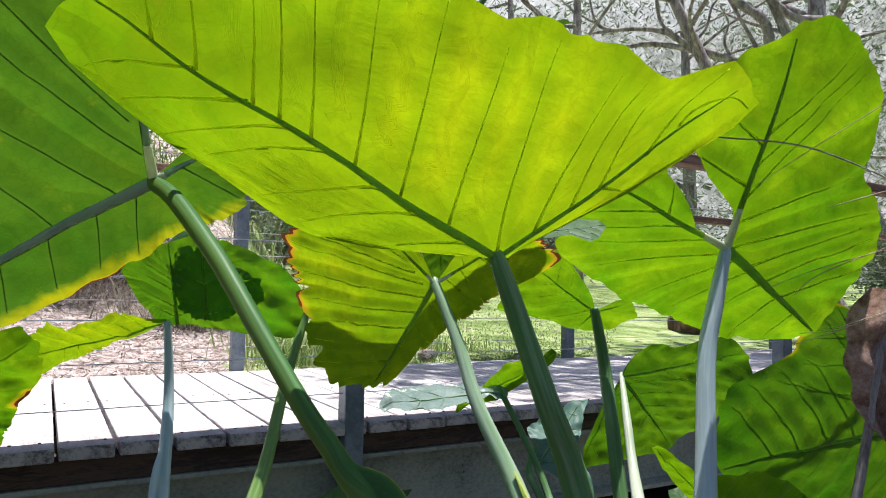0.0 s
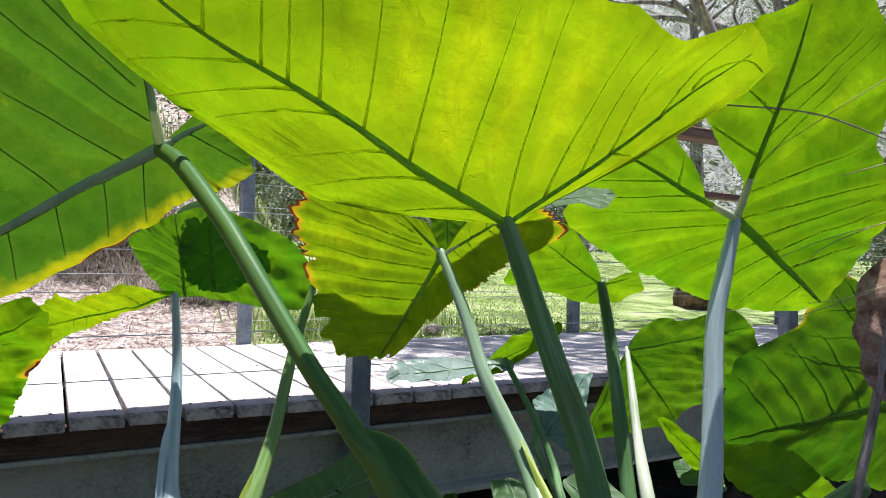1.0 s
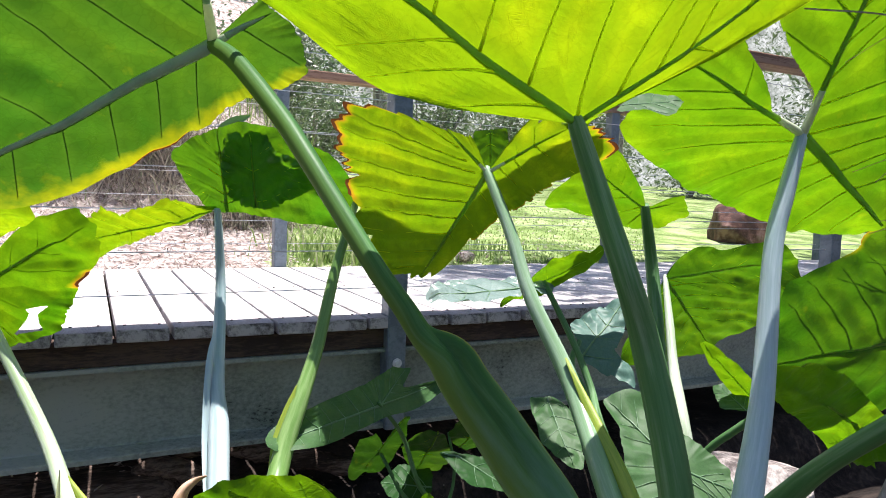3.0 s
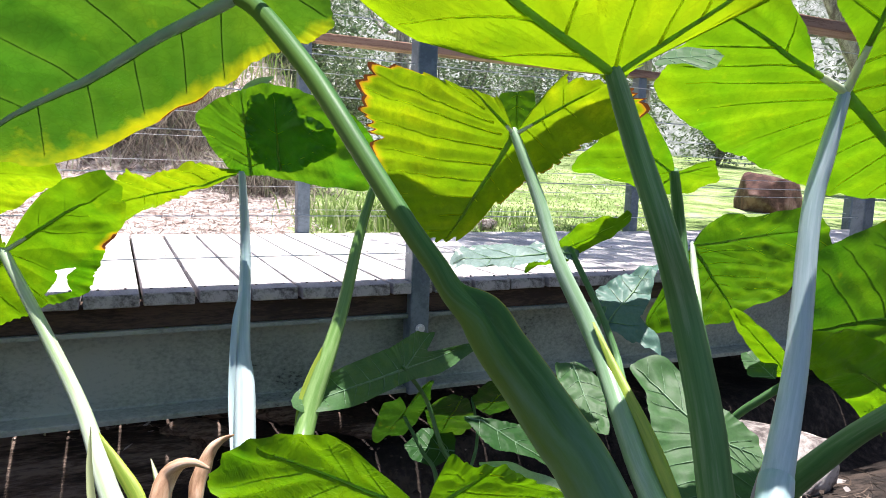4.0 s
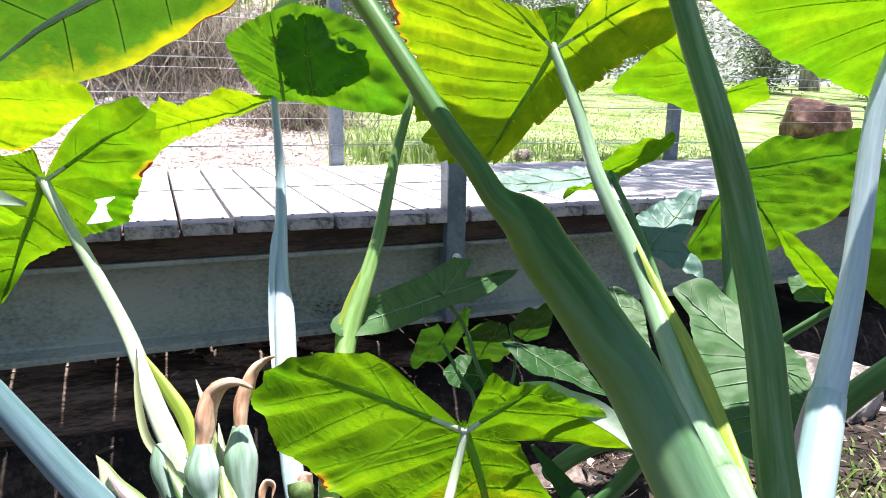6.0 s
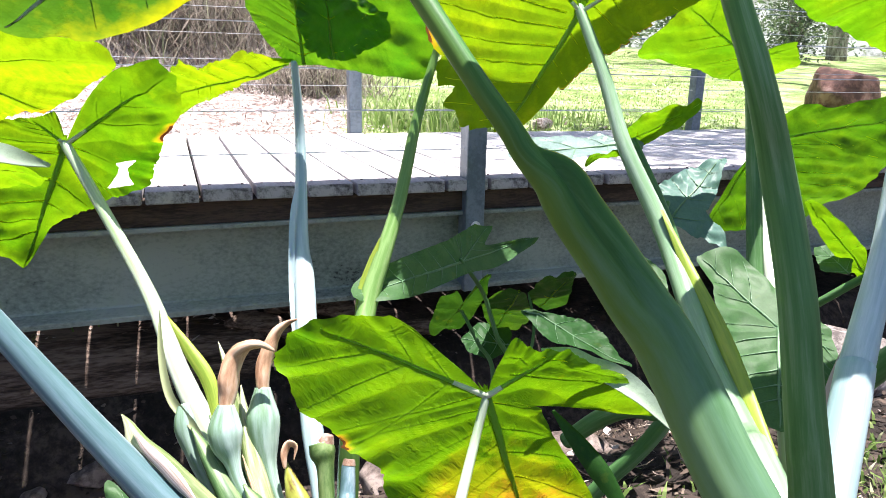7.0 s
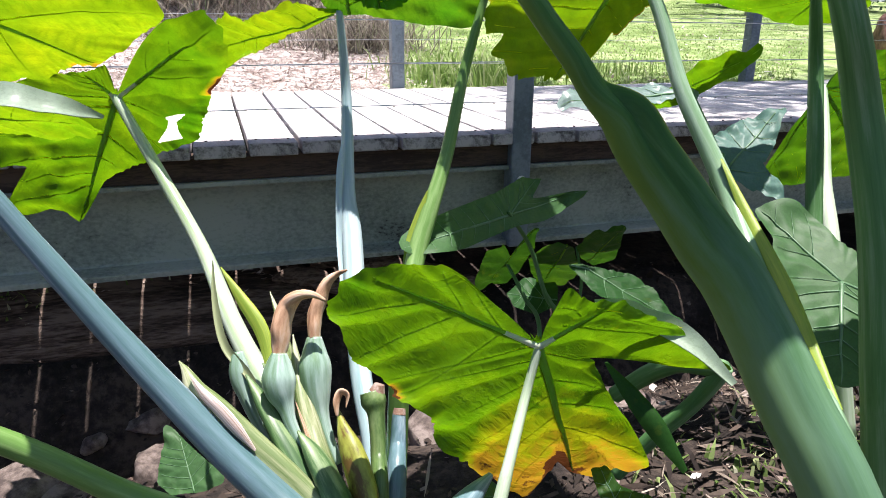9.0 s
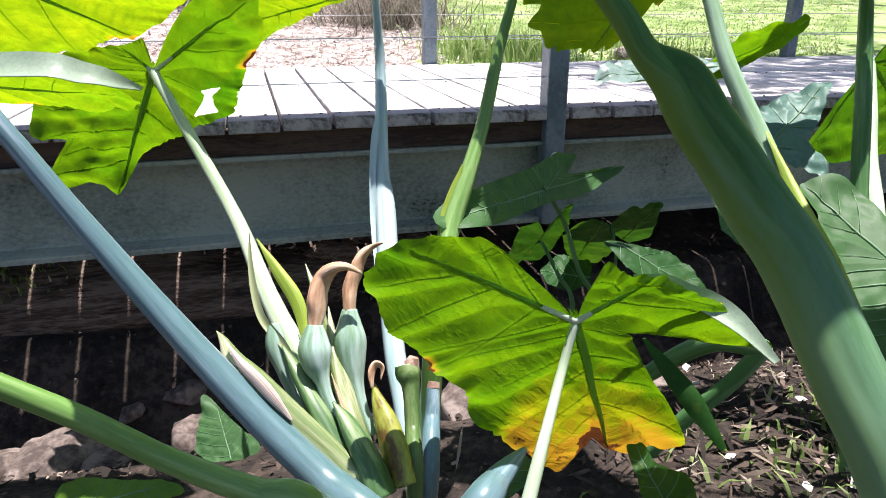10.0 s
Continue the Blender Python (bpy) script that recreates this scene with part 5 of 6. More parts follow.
blade(plant_flower, (0.219, -1.204, -0.34), (0.756, 0.398, 0.52), (-0.204, -0.612, 0.764), [55, 44, 37, 33, 30, 26, 24, 23, 22, 22, 23, 25, 28, 33, 39, 51, 58, 46, 39, 35, 32, 27, 23, 21, 20, 19, 19, 20, 21, 23, 27, 33, 37, 45, 58, 56], material=LEAF_WAXY, veins=4, wave=0.01, back=True, rib=RIB_TOP, seed=31)
blade(plant_flower, (0.411, -1.286, -0.318), (-0.163, 0.791, 0.589), (-0.204, -0.612, 0.764), [60, 64, 45, 34, 28, 25, 24, 23, 23, 24, 25, 28, 32, 33, 30, 28, 28, 28, 29, 31, 34, 40, 50, 59, 54, 52, 51, 46, 39, 34, 32, 31, 30, 31, 40, 59], material=LEAF_DEEP, veins=4, wave=0.01, back=True, rib=RIB_TOP, seed=32)
blade(plant_right, (1.163, -1.016, 0.023), (-0.772, 0.008, 0.635), (0.508, 0.609, 0.609), [134, 98, 66, 51, 42, 37, 33, 30, 29, 28, 29, 30, 33, 37, 44, 57, 72, 90, 127, 128, 85, 57, 44, 37, 32, 29, 27, 26, 27, 27, 29, 33, 38, 47, 63, 86], veins=4, wave=0.008, back=True, seed=33)
blade(plant_right, (1.182, -0.996, -0.024), (-0.262, 0.787, 0.559), (-0.204, -0.612, 0.764), [35, 37, 41, 40, 38, 36, 36, 37, 39, 42, 49, 42, 38, 36, 35, 35, 37, 39, 44, 41, 39, 38, 38, 40, 43, 48, 56, 47, 42, 39, 37, 37, 37, 35, 34, 34], material=LEAF_WAXY, veins=3, wave=0.006, back=True, rib=RIB_TOP, seed=34)
# added out of view: one leaf on a stalk that shades the torn leaf
plant_unseen = thing("elephant_ear", (0.55, -2.5, -0.65), "unseen elephant-ear plant added overhead to cast shade", "plant", "elephant-ear plants")
blade(plant_unseen, (0.69, -0.80, 0.95), (0.707, 0.707, 0), (0, 0, 1), [114, 132, 145, 165, 199, 215, 227, 249, 272, 249, 237, 94, 60, 46, 38, 37, 38, 40, 44, 50, 60, 78, 94, 122, 179, 242, 263, 181, 110, 93, 87, 84, 83, 85, 90, 99], material=LEAF_SHADE, lobes=(150, -150), veins=5, back=True, label="unseen upper leaf added to shade the torn leaf", seed=35)
petiole(plant_unseen, [(0.69, -0.80, 0.95), (0.95, -0.95, 1.25), (1.55, -1.3, 1.25), (1.6, -1.9, 0.6), (1.3, -2.4, -0.1), (0.6, -2.5, -0.66)], [0.006, 0.008, 0.01, 0.012, 0.016, 0.03], STALK, "")


# ---- stones ----
def stone(at, size, seed, label, name="stone", group="stones by the boardwalk", material=None):
    bm = bmesh.new()
    bmesh.ops.create_icosphere(bm, subdivisions=4, radius=1)
    o = Vector((seed * 7.1, seed * 3.3, seed))
    cuts = [(Vector((noise.noise(o + Vector((k, 0, 0))), noise.noise(o + Vector((0, k, 5))), noise.noise(o + Vector((3, k, k))))).normalized(), 0.62 + 0.25 * abs(noise.noise(o * k))) for k in range(1, 12)]
    for v in bm.verts:
        p = v.co.copy()
        for n, d in cuts:
            over = p.dot(n) - d
            if over > 0:
                p -= n * over * 0.9
        p *= 1 + 0.05 * noise.noise(o + p * 3) + 0.025 * noise.noise(o + p * 9)
        v.co = Vector((p.x * size[0], p.y * size[1], p.z * size[2]))
    ob = obj(name, bm, material or STONE)
    ob.matrix_world = pose(*at, 0, 0, seed * 47)
    return tagged(ob, label, "stone" if name == "stone" else "rock", group)


for k, (x, y, sx, sy, sz) in enumerate([(-0.63, -0.2, 0.17, 0.12, 0.095), (-0.83, -0.12, 0.09, 0.08, 0.07), (-0.32, -0.1, 0.1, 0.09, 0.1), (-0.76, -0.04, 0.07, 0.06, 0.05), (-0.5, -0.28, 0.1, 0.07, 0.03), (0.4, -0.42, 0.11, 0.08, 0.07), (0.98, -0.42, 0.12, 0.1, 0.05), (-0.36, 0.12, 0.07, 0.05, 0.045), (-0.52, 0.1, 0.05, 0.04, 0.03), (0.75, -0.2, 0.07, 0.05, 0.04)]):
    stone((x, y, ground_z(x, y) + sz * 0.35), (sx, sy, sz), k + 1, "grey-brown flat garden stone half sunk in soil" if sz < 0.06 else "grey-brown angular garden stone on bare soil")
stone((2.2, -0.3, ground_z(2.2, -0.3) + 0.12), (0.28, 0.22, 0.19), 21, "mottled grey boulder beside the boardwalk beam", "boulder", "", plain("grey_stone", [(0.2, (0.12, 0.1, 0.095)), (0.5, (0.34, 0.3, 0.28)), (0.8, (0.56, 0.52, 0.49))], 9, rough=0.9, bump=0.8, dist=0.012, fine=45))
stone((5.72, 2.85, ground_z(5.72, 2.85) + 0.09), (0.41, 0.35, 0.38), 24, "large reddish brown boulder standing on the lawn", "boulder", "", plain("red_stone", [(0.25, (0.05, 0.022, 0.018)), (0.5, (0.12, 0.058, 0.046)), (0.8, (0.22, 0.135, 0.115))], 2.5, rough=0.9, bump=0.6, dist=0.03, fine=14))
stone((2.14, 1.96, ground_z(2.14, 1.96) + 0.03), (0.07, 0.06, 0.06), 27, "small pale rock at the lawn's edge", "boulder", "", MULCH)


# ---- log and driftwood under the boardwalk ----
def old_log():
    pts = [(-2.3, 0.5, -0.67), (-1.4, 0.45, -0.65), (-0.7, 0.43, -0.64), (-0.2, 0.41, -0.645), (0.06, 0.4, -0.655), (0.17, 0.395, -0.665), (0.2, 0.395, -0.67)]
    verts, faces = tube(pts, [0.15, 0.16, 0.165, 0.16, 0.155, 0.13, 0.06], 150, 44)
    out = []
    for v in verts:
        v = Vector(v)
        away = Vector((0, v.y - 0.43, v.z + 0.645))
        swell = 0.10 * noise.noise(v * 2.2) + 0.05 * noise.noise(Vector((v.x * 5, v.y * 16, v.z * 16))) + 0.03 * noise.noise(Vector((v.x * 14, v.y * 45, v.z * 45)))
        out.append(v + away * swell)
    tagged(mesh_of("log", out, faces, LOGWOOD), "old brown rounded log lying under the boardwalk", "log")


def driftwood(name, pts, rr, label):
    ob = mesh_of(name, *tube(pts, rr, 40, 14, 0.75, 0.45), LOGWOOD)
    return tagged(ob, label, "branch")


old_log()
driftwood("broken_branch", [(0.06, 0.3, -0.505), (0.12, 0.28, -0.49), (0.19, 0.26, -0.5), (0.27, 0.24, -0.535), (0.36, 0.24, -0.57)], [0.012, 0.032, 0.036, 0.026, 0.012], "broken dark brown branch lying beside the log")
driftwood("broken_branch", [(0.2, 0.42, -0.5), (0.36, 0.4, -0.5), (0.55, 0.36, -0.54), (0.8, 0.3, -0.6)], [0.02, 0.034, 0.04, 0.03], "dark rotten branch under the boardwalk beam")


# ---- ground cover ----
def scatter(name, n, where, make, material, label, category, seed):
    """Many small loose pieces in one mesh."""
    r = random.Random(seed)
    verts, faces = [], []
    for _ in range(n):
        at = where(r)
        if at is None:
            continue
        v, f = make(r, Vector(at))
        k = len(verts)
        verts += v
        faces += [tuple(i + k for i in q) for q in f]
    ob = mesh_of(name, verts, faces, material, smooth=False)
    return tagged(ob, label, category, kind="stuff")


def chip(lo, hi, thin):
    def make(r, at):
        l, w = r.uniform(lo, hi), r.uniform(lo, hi) * thin
        m = Matrix.Translation(at) @ Euler((r.gauss(0, 0.35), r.gauss(0, 0.35), r.uniform(0, 6.3))).to_matrix().to_4x4()
        b = r.uniform(-0.25, 0.35) * l
        pts = [(-l, 0, 0), (-l * 0.3, w, b * 0.6), (l * 0.4, w * 0.8, b * 0.7), (l, 0, r.uniform(0, 0.3) * l), (l * 0.4, -w * 0.8, b), (-l * 0.3, -w, b * 0.8)]
        return [m @ Vector(p) for p in pts], [(0, 1, 5), (1, 2, 4, 5), (2, 3, 4)]
    return make


def blade_of_grass(lo, hi, width, lean=0.5):
    def make(r, at):
        h, a = r.uniform(lo, hi), r.uniform(0, 6.3)
        d = Vector((math.cos(a), math.sin(a), 0)) * h * r.uniform(0.1, lean)
        s = Vector((-d.y, d.x, 0)).normalized() * width * r.uniform(0.7, 1.3)
        mid, top = at + d * 0.35 + Vector((0, 0, h * 0.6)), at + d + Vector((0, 0, h * r.uniform(0.75, 1)))
        return [at - s, at + s, mid + s * 0.7, mid - s * 0.7, top], [(0, 1, 2, 3), (3, 2, 4)]
    return make


def lawn_side(x, y):
    return (x - 0.95) - 0.22 * (y - 1.75)


def on_ground(x, y, up=0.004):
    return (x, y, ground_z(x, y) + up)


def mulch_spot(r):
    x, y = r.uniform(-1.8, 2.4), 1.7 + 4.5 * r.random() ** 1.4
    return on_ground(x, y, r.uniform(0.002, 0.02)) if lawn_side(x, y) < r.gauss(0, 0.15) else None


def lawn_spot(r):
    d = r.random() ** 1.5
    x, y = r.uniform(0.9, 3.5 + 9 * d), 1.72 + 9 * d
    return on_ground(x, y, 0) if lawn_side(x, y) > r.gauss(0, 0.2) else None


scatter("bark_mulch", 16000, mulch_spot, chip(0.012, 0.034, 0.22), CHIPS, "pale bark and leaf mulch on the bank", "mulch", 1)
scatter("lawn_grass", 22000, lawn_spot, blade_of_grass(0.008, 0.028, 0.004, 2.5), GRASS, "short patchy green lawn grass", "grass", 2)
scatter("lawn_litter", 1200, lawn_spot, chip(0.015, 0.05, 0.3), CHIPS, "pale fallen leaves on the lawn", "leaf litter", 3)


def tuft_spot(cx, cy, sx, sy):
    def where(r):
        x, y = r.gauss(cx, sx), max(r.gauss(cy, sy), 1.7)
        return on_ground(x, y, 0)
    return where


scatter("grass_tuft", 700, tuft_spot(1.4, 2.15, 0.22, 0.2), blade_of_grass(0.06, 0.2, 0.006, 1.2), GRASS, "long green grass tuft beside the boardwalk", "grass", 4)
scatter("grass_tuft", 300, tuft_spot(2.4, 2.3, 0.25, 0.2), blade_of_grass(0.05, 0.13, 0.004, 0.6), GRASS, "green grass tuft at the lawn's edge", "grass", 5)
scatter("dry_grass", 1200, tuft_spot(1.05, 3.7, 0.25, 0.25), blade_of_grass(0.12, 0.4, 0.004, 3.2), DRYGRASS, "clump of dry brown grass on the bank", "grass", 6)
scatter("dry_grass", 2000, tuft_spot(0.2, 5.4, 0.6, 0.4), blade_of_grass(0.25, 0.7, 0.005, 3.5), DRYGRASS, "clump of dry straw-coloured grass on the bank", "grass", 7)
scatter("dry_grass", 2000, tuft_spot(-1.4, 6.0, 0.9, 0.6), blade_of_grass(0.25, 0.7, 0.005, 3.5), DRYGRASS, "wide clump of dry grass and twigs", "grass", 8)
scatter("bank_grass", 3000, tuft_spot(-0.6, 7.2, 1.2, 0.5), blade_of_grass(0.3, 0.8, 0.008, 0.9), GRASS, "rank green and straw grass on the slope", "grass", 9)


def tuft_spot_low(cx, cy, sx, sy):
    return lambda r: on_ground(r.gauss(cx, sx), r.gauss(cy, sy), 0)


def bed_spot(r):
    x, y = r.uniform(-1.1, 2.2), r.uniform(-1.5, 0.5)
    return on_ground(x, y, r.uniform(0.002, 0.015))


def bed_right(r):
    x, y = r.gauss(1.05, 0.3), r.gauss(-0.8, 0.22)
    return on_ground(x, y, r.uniform(0.002, 0.03))


scatter("leaf_litter", 700, bed_spot, chip(0.012, 0.04, 0.35), LITTER, "dead leaves and bark bits on bare soil", "leaf litter", 11)
scatter("garden_mulch", 320, bed_right, chip(0.02, 0.07, 0.12), LITTER, "stringy bark and straw mulch under the plants", "mulch", 12)
scatter("soil_crumbs", 5000, bed_spot, chip(0.003, 0.012, 0.8), LITTER, "crumbs of brown soil", "soil", 13)
def log_top(r):
    x, a = r.gauss(-0.9, 0.22), r.gauss(0.75, 0.28)
    return (x, 0.435 - 0.16 * math.sin(a), -0.648 + 0.165 * math.cos(a))


def log_bits(r):
    x, a = r.uniform(-0.5, 0.15), r.gauss(0.35, 0.2)
    return (x, 0.415 - 0.155 * math.sin(a), -0.645 + 0.163 * math.cos(a))


def bank_spot(r):
    x, y = r.uniform(0.6, 2.4), r.uniform(-1.35, -0.05)
    return on_ground(x, y, r.uniform(0.004, 0.03))


scatter("weeds", 420, log_top, blade_of_grass(0.015, 0.05, 0.004, 1.2), GRASS, "moss and small green weeds on the log", "weeds", 14)
scatter("log_litter", 40, log_bits, chip(0.008, 0.026, 0.4), CHIPS, "dry leaves and bark bits lying on the log", "leaf litter", 15)
scatter("straw_mulch", 800, bank_spot, chip(0.012, 0.055, 0.07), STRAW_BITS, "pale dry straw and stringy bark on soil", "mulch", 16)
scatter("dry_leaves", 110, bank_spot, chip(0.012, 0.03, 0.5), CHIPS, "pale dry leaves lying on soil", "leaf litter", 18)
scatter("ground_weeds", 900, tuft_spot_low(1.45, -1.0, 0.3, 0.16), blade_of_grass(0.012, 0.05, 0.006, 1.6), GRASS, "low green weeds among the mulch", "weeds", 17)


# ---- dead stalk with a withered leaf ----
dead = thing("dead_stalk", (0.86, -1.57, -0.66), "dry brown stalk with a withered hanging leaf and bare twigs", "dead plant")
under(mesh_of("stem", *tube([(0.905, -1.64, 1.1), (0.895, -1.615, 0.8), (0.887, -1.598, 0.55), (0.885, -1.585, 0.42), (0.862, -1.575, 0.33), (0.845, -1.57, 0.24), (0.818, -1.56, 0.12), (0.775, -1.54, -0.1), (0.75, -1.53, -0.68)], [0.009, 0.009, 0.008, 0.007, 0.0055, 0.0055, 0.006, 0.007, 0.009], 60, 10, 1, 0.25), BARK), dead)
wv, wf = [], []
for i in range(25):
    for j in range(17):
        u, v = i / 24, j / 16 - 0.5
        w = 0.07 * math.sin(math.pi * min(max(u * 0.92 + 0.06, 0), 1)) ** 0.6 * (1 + 0.25 * noise.noise(Vector((u * 6, v * 3, 1))))
        c = Vector((0.898, -1.580 - 0.004 * u, 0.43 - 0.21 * u))
        f = 0.022 * math.sin(v * 9 + u * 3) + 0.016 * noise.noise(Vector((u * 7, v * 7, 2)))
        wv.append(c + Vector((0.75, -0.5, 0)) * (2 * v * w) + Vector((0.5, 0.75, 0.1)) * f)
for i in range(24):
    for j in range(16):
        a = i * 17 + j
        wf.append((a, a + 1, a + 18, a + 17))
under(mesh_of("withered_leaf", wv, wf, DEAD, label="crumpled brown dead leaf"), dead)
for pts, r in (([(0.704, -1.465, 0.623), (0.758, -1.534, 0.608), (0.794, -1.583, 0.583), (0.885, -1.62, 0.545)], 0.0022), ([(0.87, -1.65, 0.69), (0.776, -1.56, 0.605), (0.742, -1.496, 0.559)], 0.0013), ([(0.887, -1.61, 0.56), (0.806, -1.59, 0.537), (0.79, -1.561, 0.528)], 0.0016),
               ([(0.885, -1.6, 0.49), (0.79, -1.549, 0.446), (0.774, -1.523, 0.418)], 0.0013), ([(0.885, -1.6, 0.485), (0.789, -1.549, 0.453), (0.76, -1.503, 0.43)], 0.0012), ([(0.885, -1.6, 0.41), (0.795, -1.558, 0.374), (0.771, -1.522, 0.357)], 0.0013), ([(0.885, -1.6, 0.41), (0.8, -1.56, 0.38), (0.775, -1.53, 0.372)], 0.001)):
    under(mesh_of("twig", *tube(pts, [r * 0.45] * (len(pts) - 1) + [r * 0.2], 20, 6, 1, 0.2), BARK if r > 0.002 else STRAW), dead)


# ---- trees and shrubs ----
def leaves_at(r, spots, n, long, wide, droop):
    verts, faces = [], []
    for c, rad in spots:
        for _ in range(n):
            p = c + Vector((r.gauss(0, rad), r.gauss(0, rad), r.gauss(0, rad * 0.75)))
            d = Vector((r.gauss(0, 1), r.gauss(0, 1), r.gauss(-droop, 0.5))).normalized()
            s = d.orthogonal().normalized()
            s = Matrix.Rotation(r.uniform(0, 6.3), 3, d) @ s
            l, w = long * r.uniform(0.6, 1.3), wide * r.uniform(0.7, 1.3)
            k = len(verts)
            verts += [p, p + d * l * 0.4 + s * w, p + d * l, p + d * l * 0.4 - s * w]
            faces.append((k, k + 1, k + 2, k + 3))
    return verts, faces


def gum_tree(x, y, high, lean, girth, seed, label, crown=1.0):
    r = random.Random(seed)
    z = ground_z(x, y) - 0.1
    t = thing("gum_tree", (x, y, z), label, "tree", "gum trees")
    trunk = [Vector((x + lean[0] * f + 0.12 * r.gauss(0, 1) * f, y + lean[1] * f + 0.12 * r.gauss(0, 1) * f, z + high * f)) for f in (0, 0.25, 0.5, 0.75, 1)]
    under(mesh_of("trunk", *tube(trunk, [girth * g for g in (1.25, 0.95, 0.75, 0.5, 0.22)], 40, 14, 1, 0.12), BARK), t)
    run = spline(trunk, 30)
    spots = []
    for k in range(9):
        a = run[8 + int(k * 2.3)]
        ang = r.uniform(0, 6.3)
        reach = high * r.uniform(0.22, 0.42)
        out = Vector((math.cos(ang), math.sin(ang), r.uniform(0.1, 0.8)))
        pts = [a, a + out * reach * 0.4 + Vector((0, 0, r.gauss(0, 0.15))), a + out * reach * 0.75 + Vector((r.gauss(0, 0.2), r.gauss(0, 0.2), 0)), a + out * reach]
        g = girth * 0.4 * (1 - k * 0.06)
        under(mesh_of("limb", *tube(pts, [g, g * 0.7, g * 0.4, g * 0.12], 20, 8, 1, 0.15), BARK), t)
        line = spline(pts, 8)
        for q in line[3:]:
            for _ in range(2):
                spots.append((q + Vector((r.gauss(0, 0.4), r.gauss(0, 0.4), r.gauss(0, 0.3))), r.uniform(0.15, 0.38)))
    under(tagged(mesh_of("crown", *leaves_at(r, spots, int(92 * crown), 0.085, 0.0065, 0.9), LEAF_GUM, smooth=False), kind="stuff"), t)
    return t


gum_tree(13.4, 6.6, 9.0, (0.5, -0.3), 0.3, 31, "gum tree with a thick brown trunk and sparse hanging leaves")
gum_tree(9.6, 3.6, 6.5, (-2.6, 1.8), 0.13, 32, "leaning gum tree with smooth grey bark")
gum_tree(8.0, 7.4, 7.5, (0.2, 0.3), 0.12, 33, "slim straight gum tree with pale bark")
gum_tree(13.4, 4.6, 8.0, (-2.6, 2.0), 0.16, 34, "gum tree with spreading grey limbs")
gum_tree(5.2, 11.5, 8.0, (0.3, 0.2), 0.15, 35, "tall gum tree behind the lawn")
gum_tree(9.5, 12.0, 8.5, (0.4, 0.2), 0.17, 36, "tall gum tree at the edge of the wood")
gum_tree(1.0, 12.0, 8.0, (0.3, 0.2), 0.16, 37, "gum tree on the bank")
gum_tree(14.0, 10.0, 9.0, (0.2, 0.5), 0.18, 38, "broad gum tree at the edge of the wood")
gum_tree(-3.5, 11.0, 8.0, (0.2, 0.1), 0.16, 39, "gum tree high on the bank")


# ---- bare limbs of a tree behind the lawn ----
def bare_limbs():
    t = thing("bare_tree", (12.10, 6.02, 0.28), "crooked bare tree limbs with pale grey bark", "tree")
    foot = Vector(t.location)
    under(mesh_of("trunk", *tube([foot, foot + Vector((0.1, 0.05, 1.0)), Vector(FORK_AT)], [0.2, 0.17, 0.14], 20, 12, 1, 0.15), BARK), t)
    for pts, rr in BARE_LIMBS:
        under(mesh_of("limb", *tube(pts, rr, 26, 8, 1, 0.25), BARK), t)


FORK_AT = (11.95, 5.92, 4.58)
BARE_LIMBS = [
    ([(9.26, 8.46, 5.68), (9.88, 7.86, 5.70), (10.32, 7.47, 5.59), (10.73, 7.17, 5.29), (11.08, 6.84, 5.09), (11.50, 6.43, 4.85), (11.95, 5.92, 4.58)], [0.027, 0.046, 0.055, 0.064, 0.073, 0.091, 0.109]),
    ([(9.84, 8.06, 5.39), (10.19, 7.70, 5.41), (10.62, 7.30, 5.28), (11.09, 6.85, 5.06), (11.50, 6.43, 4.83)], [0.046, 0.055, 0.055, 0.064, 0.073]),
    ([(9.87, 7.37, 6.55), (10.04, 7.43, 6.17), (10.21, 7.48, 5.78), (10.43, 7.37, 5.53)], [0.027, 0.036, 0.036, 0.046]),
    ([(10.78, 6.48, 6.32), (11.00, 6.41, 6.01), (11.41, 6.10, 5.61), (11.63, 6.10, 5.11), (11.85, 6.09, 4.55)], [0.073, 0.082, 0.091, 0.109, 0.128]),
    ([(10.81, 6.51, 6.22), (11.25, 6.37, 5.54), (11.54, 6.27, 5.04)], [0.027, 0.036, 0.046]),
    ([(11.26, 6.00, 6.08), (11.41, 5.91, 5.92), (11.72, 5.68, 5.58), (11.99, 5.33, 5.46)], [0.055, 0.064, 0.073, 0.091]),
    ([(7.78, 9.12, 6.62), (8.05, 9.09, 6.33), (8.36, 8.99, 6.08), (8.79, 8.85, 5.70)], [0.036, 0.046, 0.055, 0.064]),
    ([(9.01, 8.25, 6.46), (9.30, 8.32, 5.87), (9.63, 8.12, 5.68)], [0.018, 0.027, 0.036]),
    ([(8.50, 8.68, 6.45), (8.85, 8.57, 6.14), (9.26, 8.36, 5.87), (9.50, 8.23, 5.70)], [0.014, 0.018, 0.023, 0.027]),
    ([(10.69, 7.21, 5.29), (10.81, 6.90, 5.59), (10.78, 6.72, 5.96), (10.87, 6.43, 6.21)], [0.036, 0.027, 0.023, 0.018]),
    ([(10.42, 7.39, 5.53), (10.65, 7.03, 5.71), (10.62, 6.87, 6.04)], [0.027, 0.018, 0.014]),
    ([(11.29, 6.65, 4.96), (11.09, 6.71, 5.31), (11.05, 6.58, 5.64), (10.87, 6.62, 5.95)], [0.036, 0.027, 0.018, 0.014]),
]
bare_limbs()


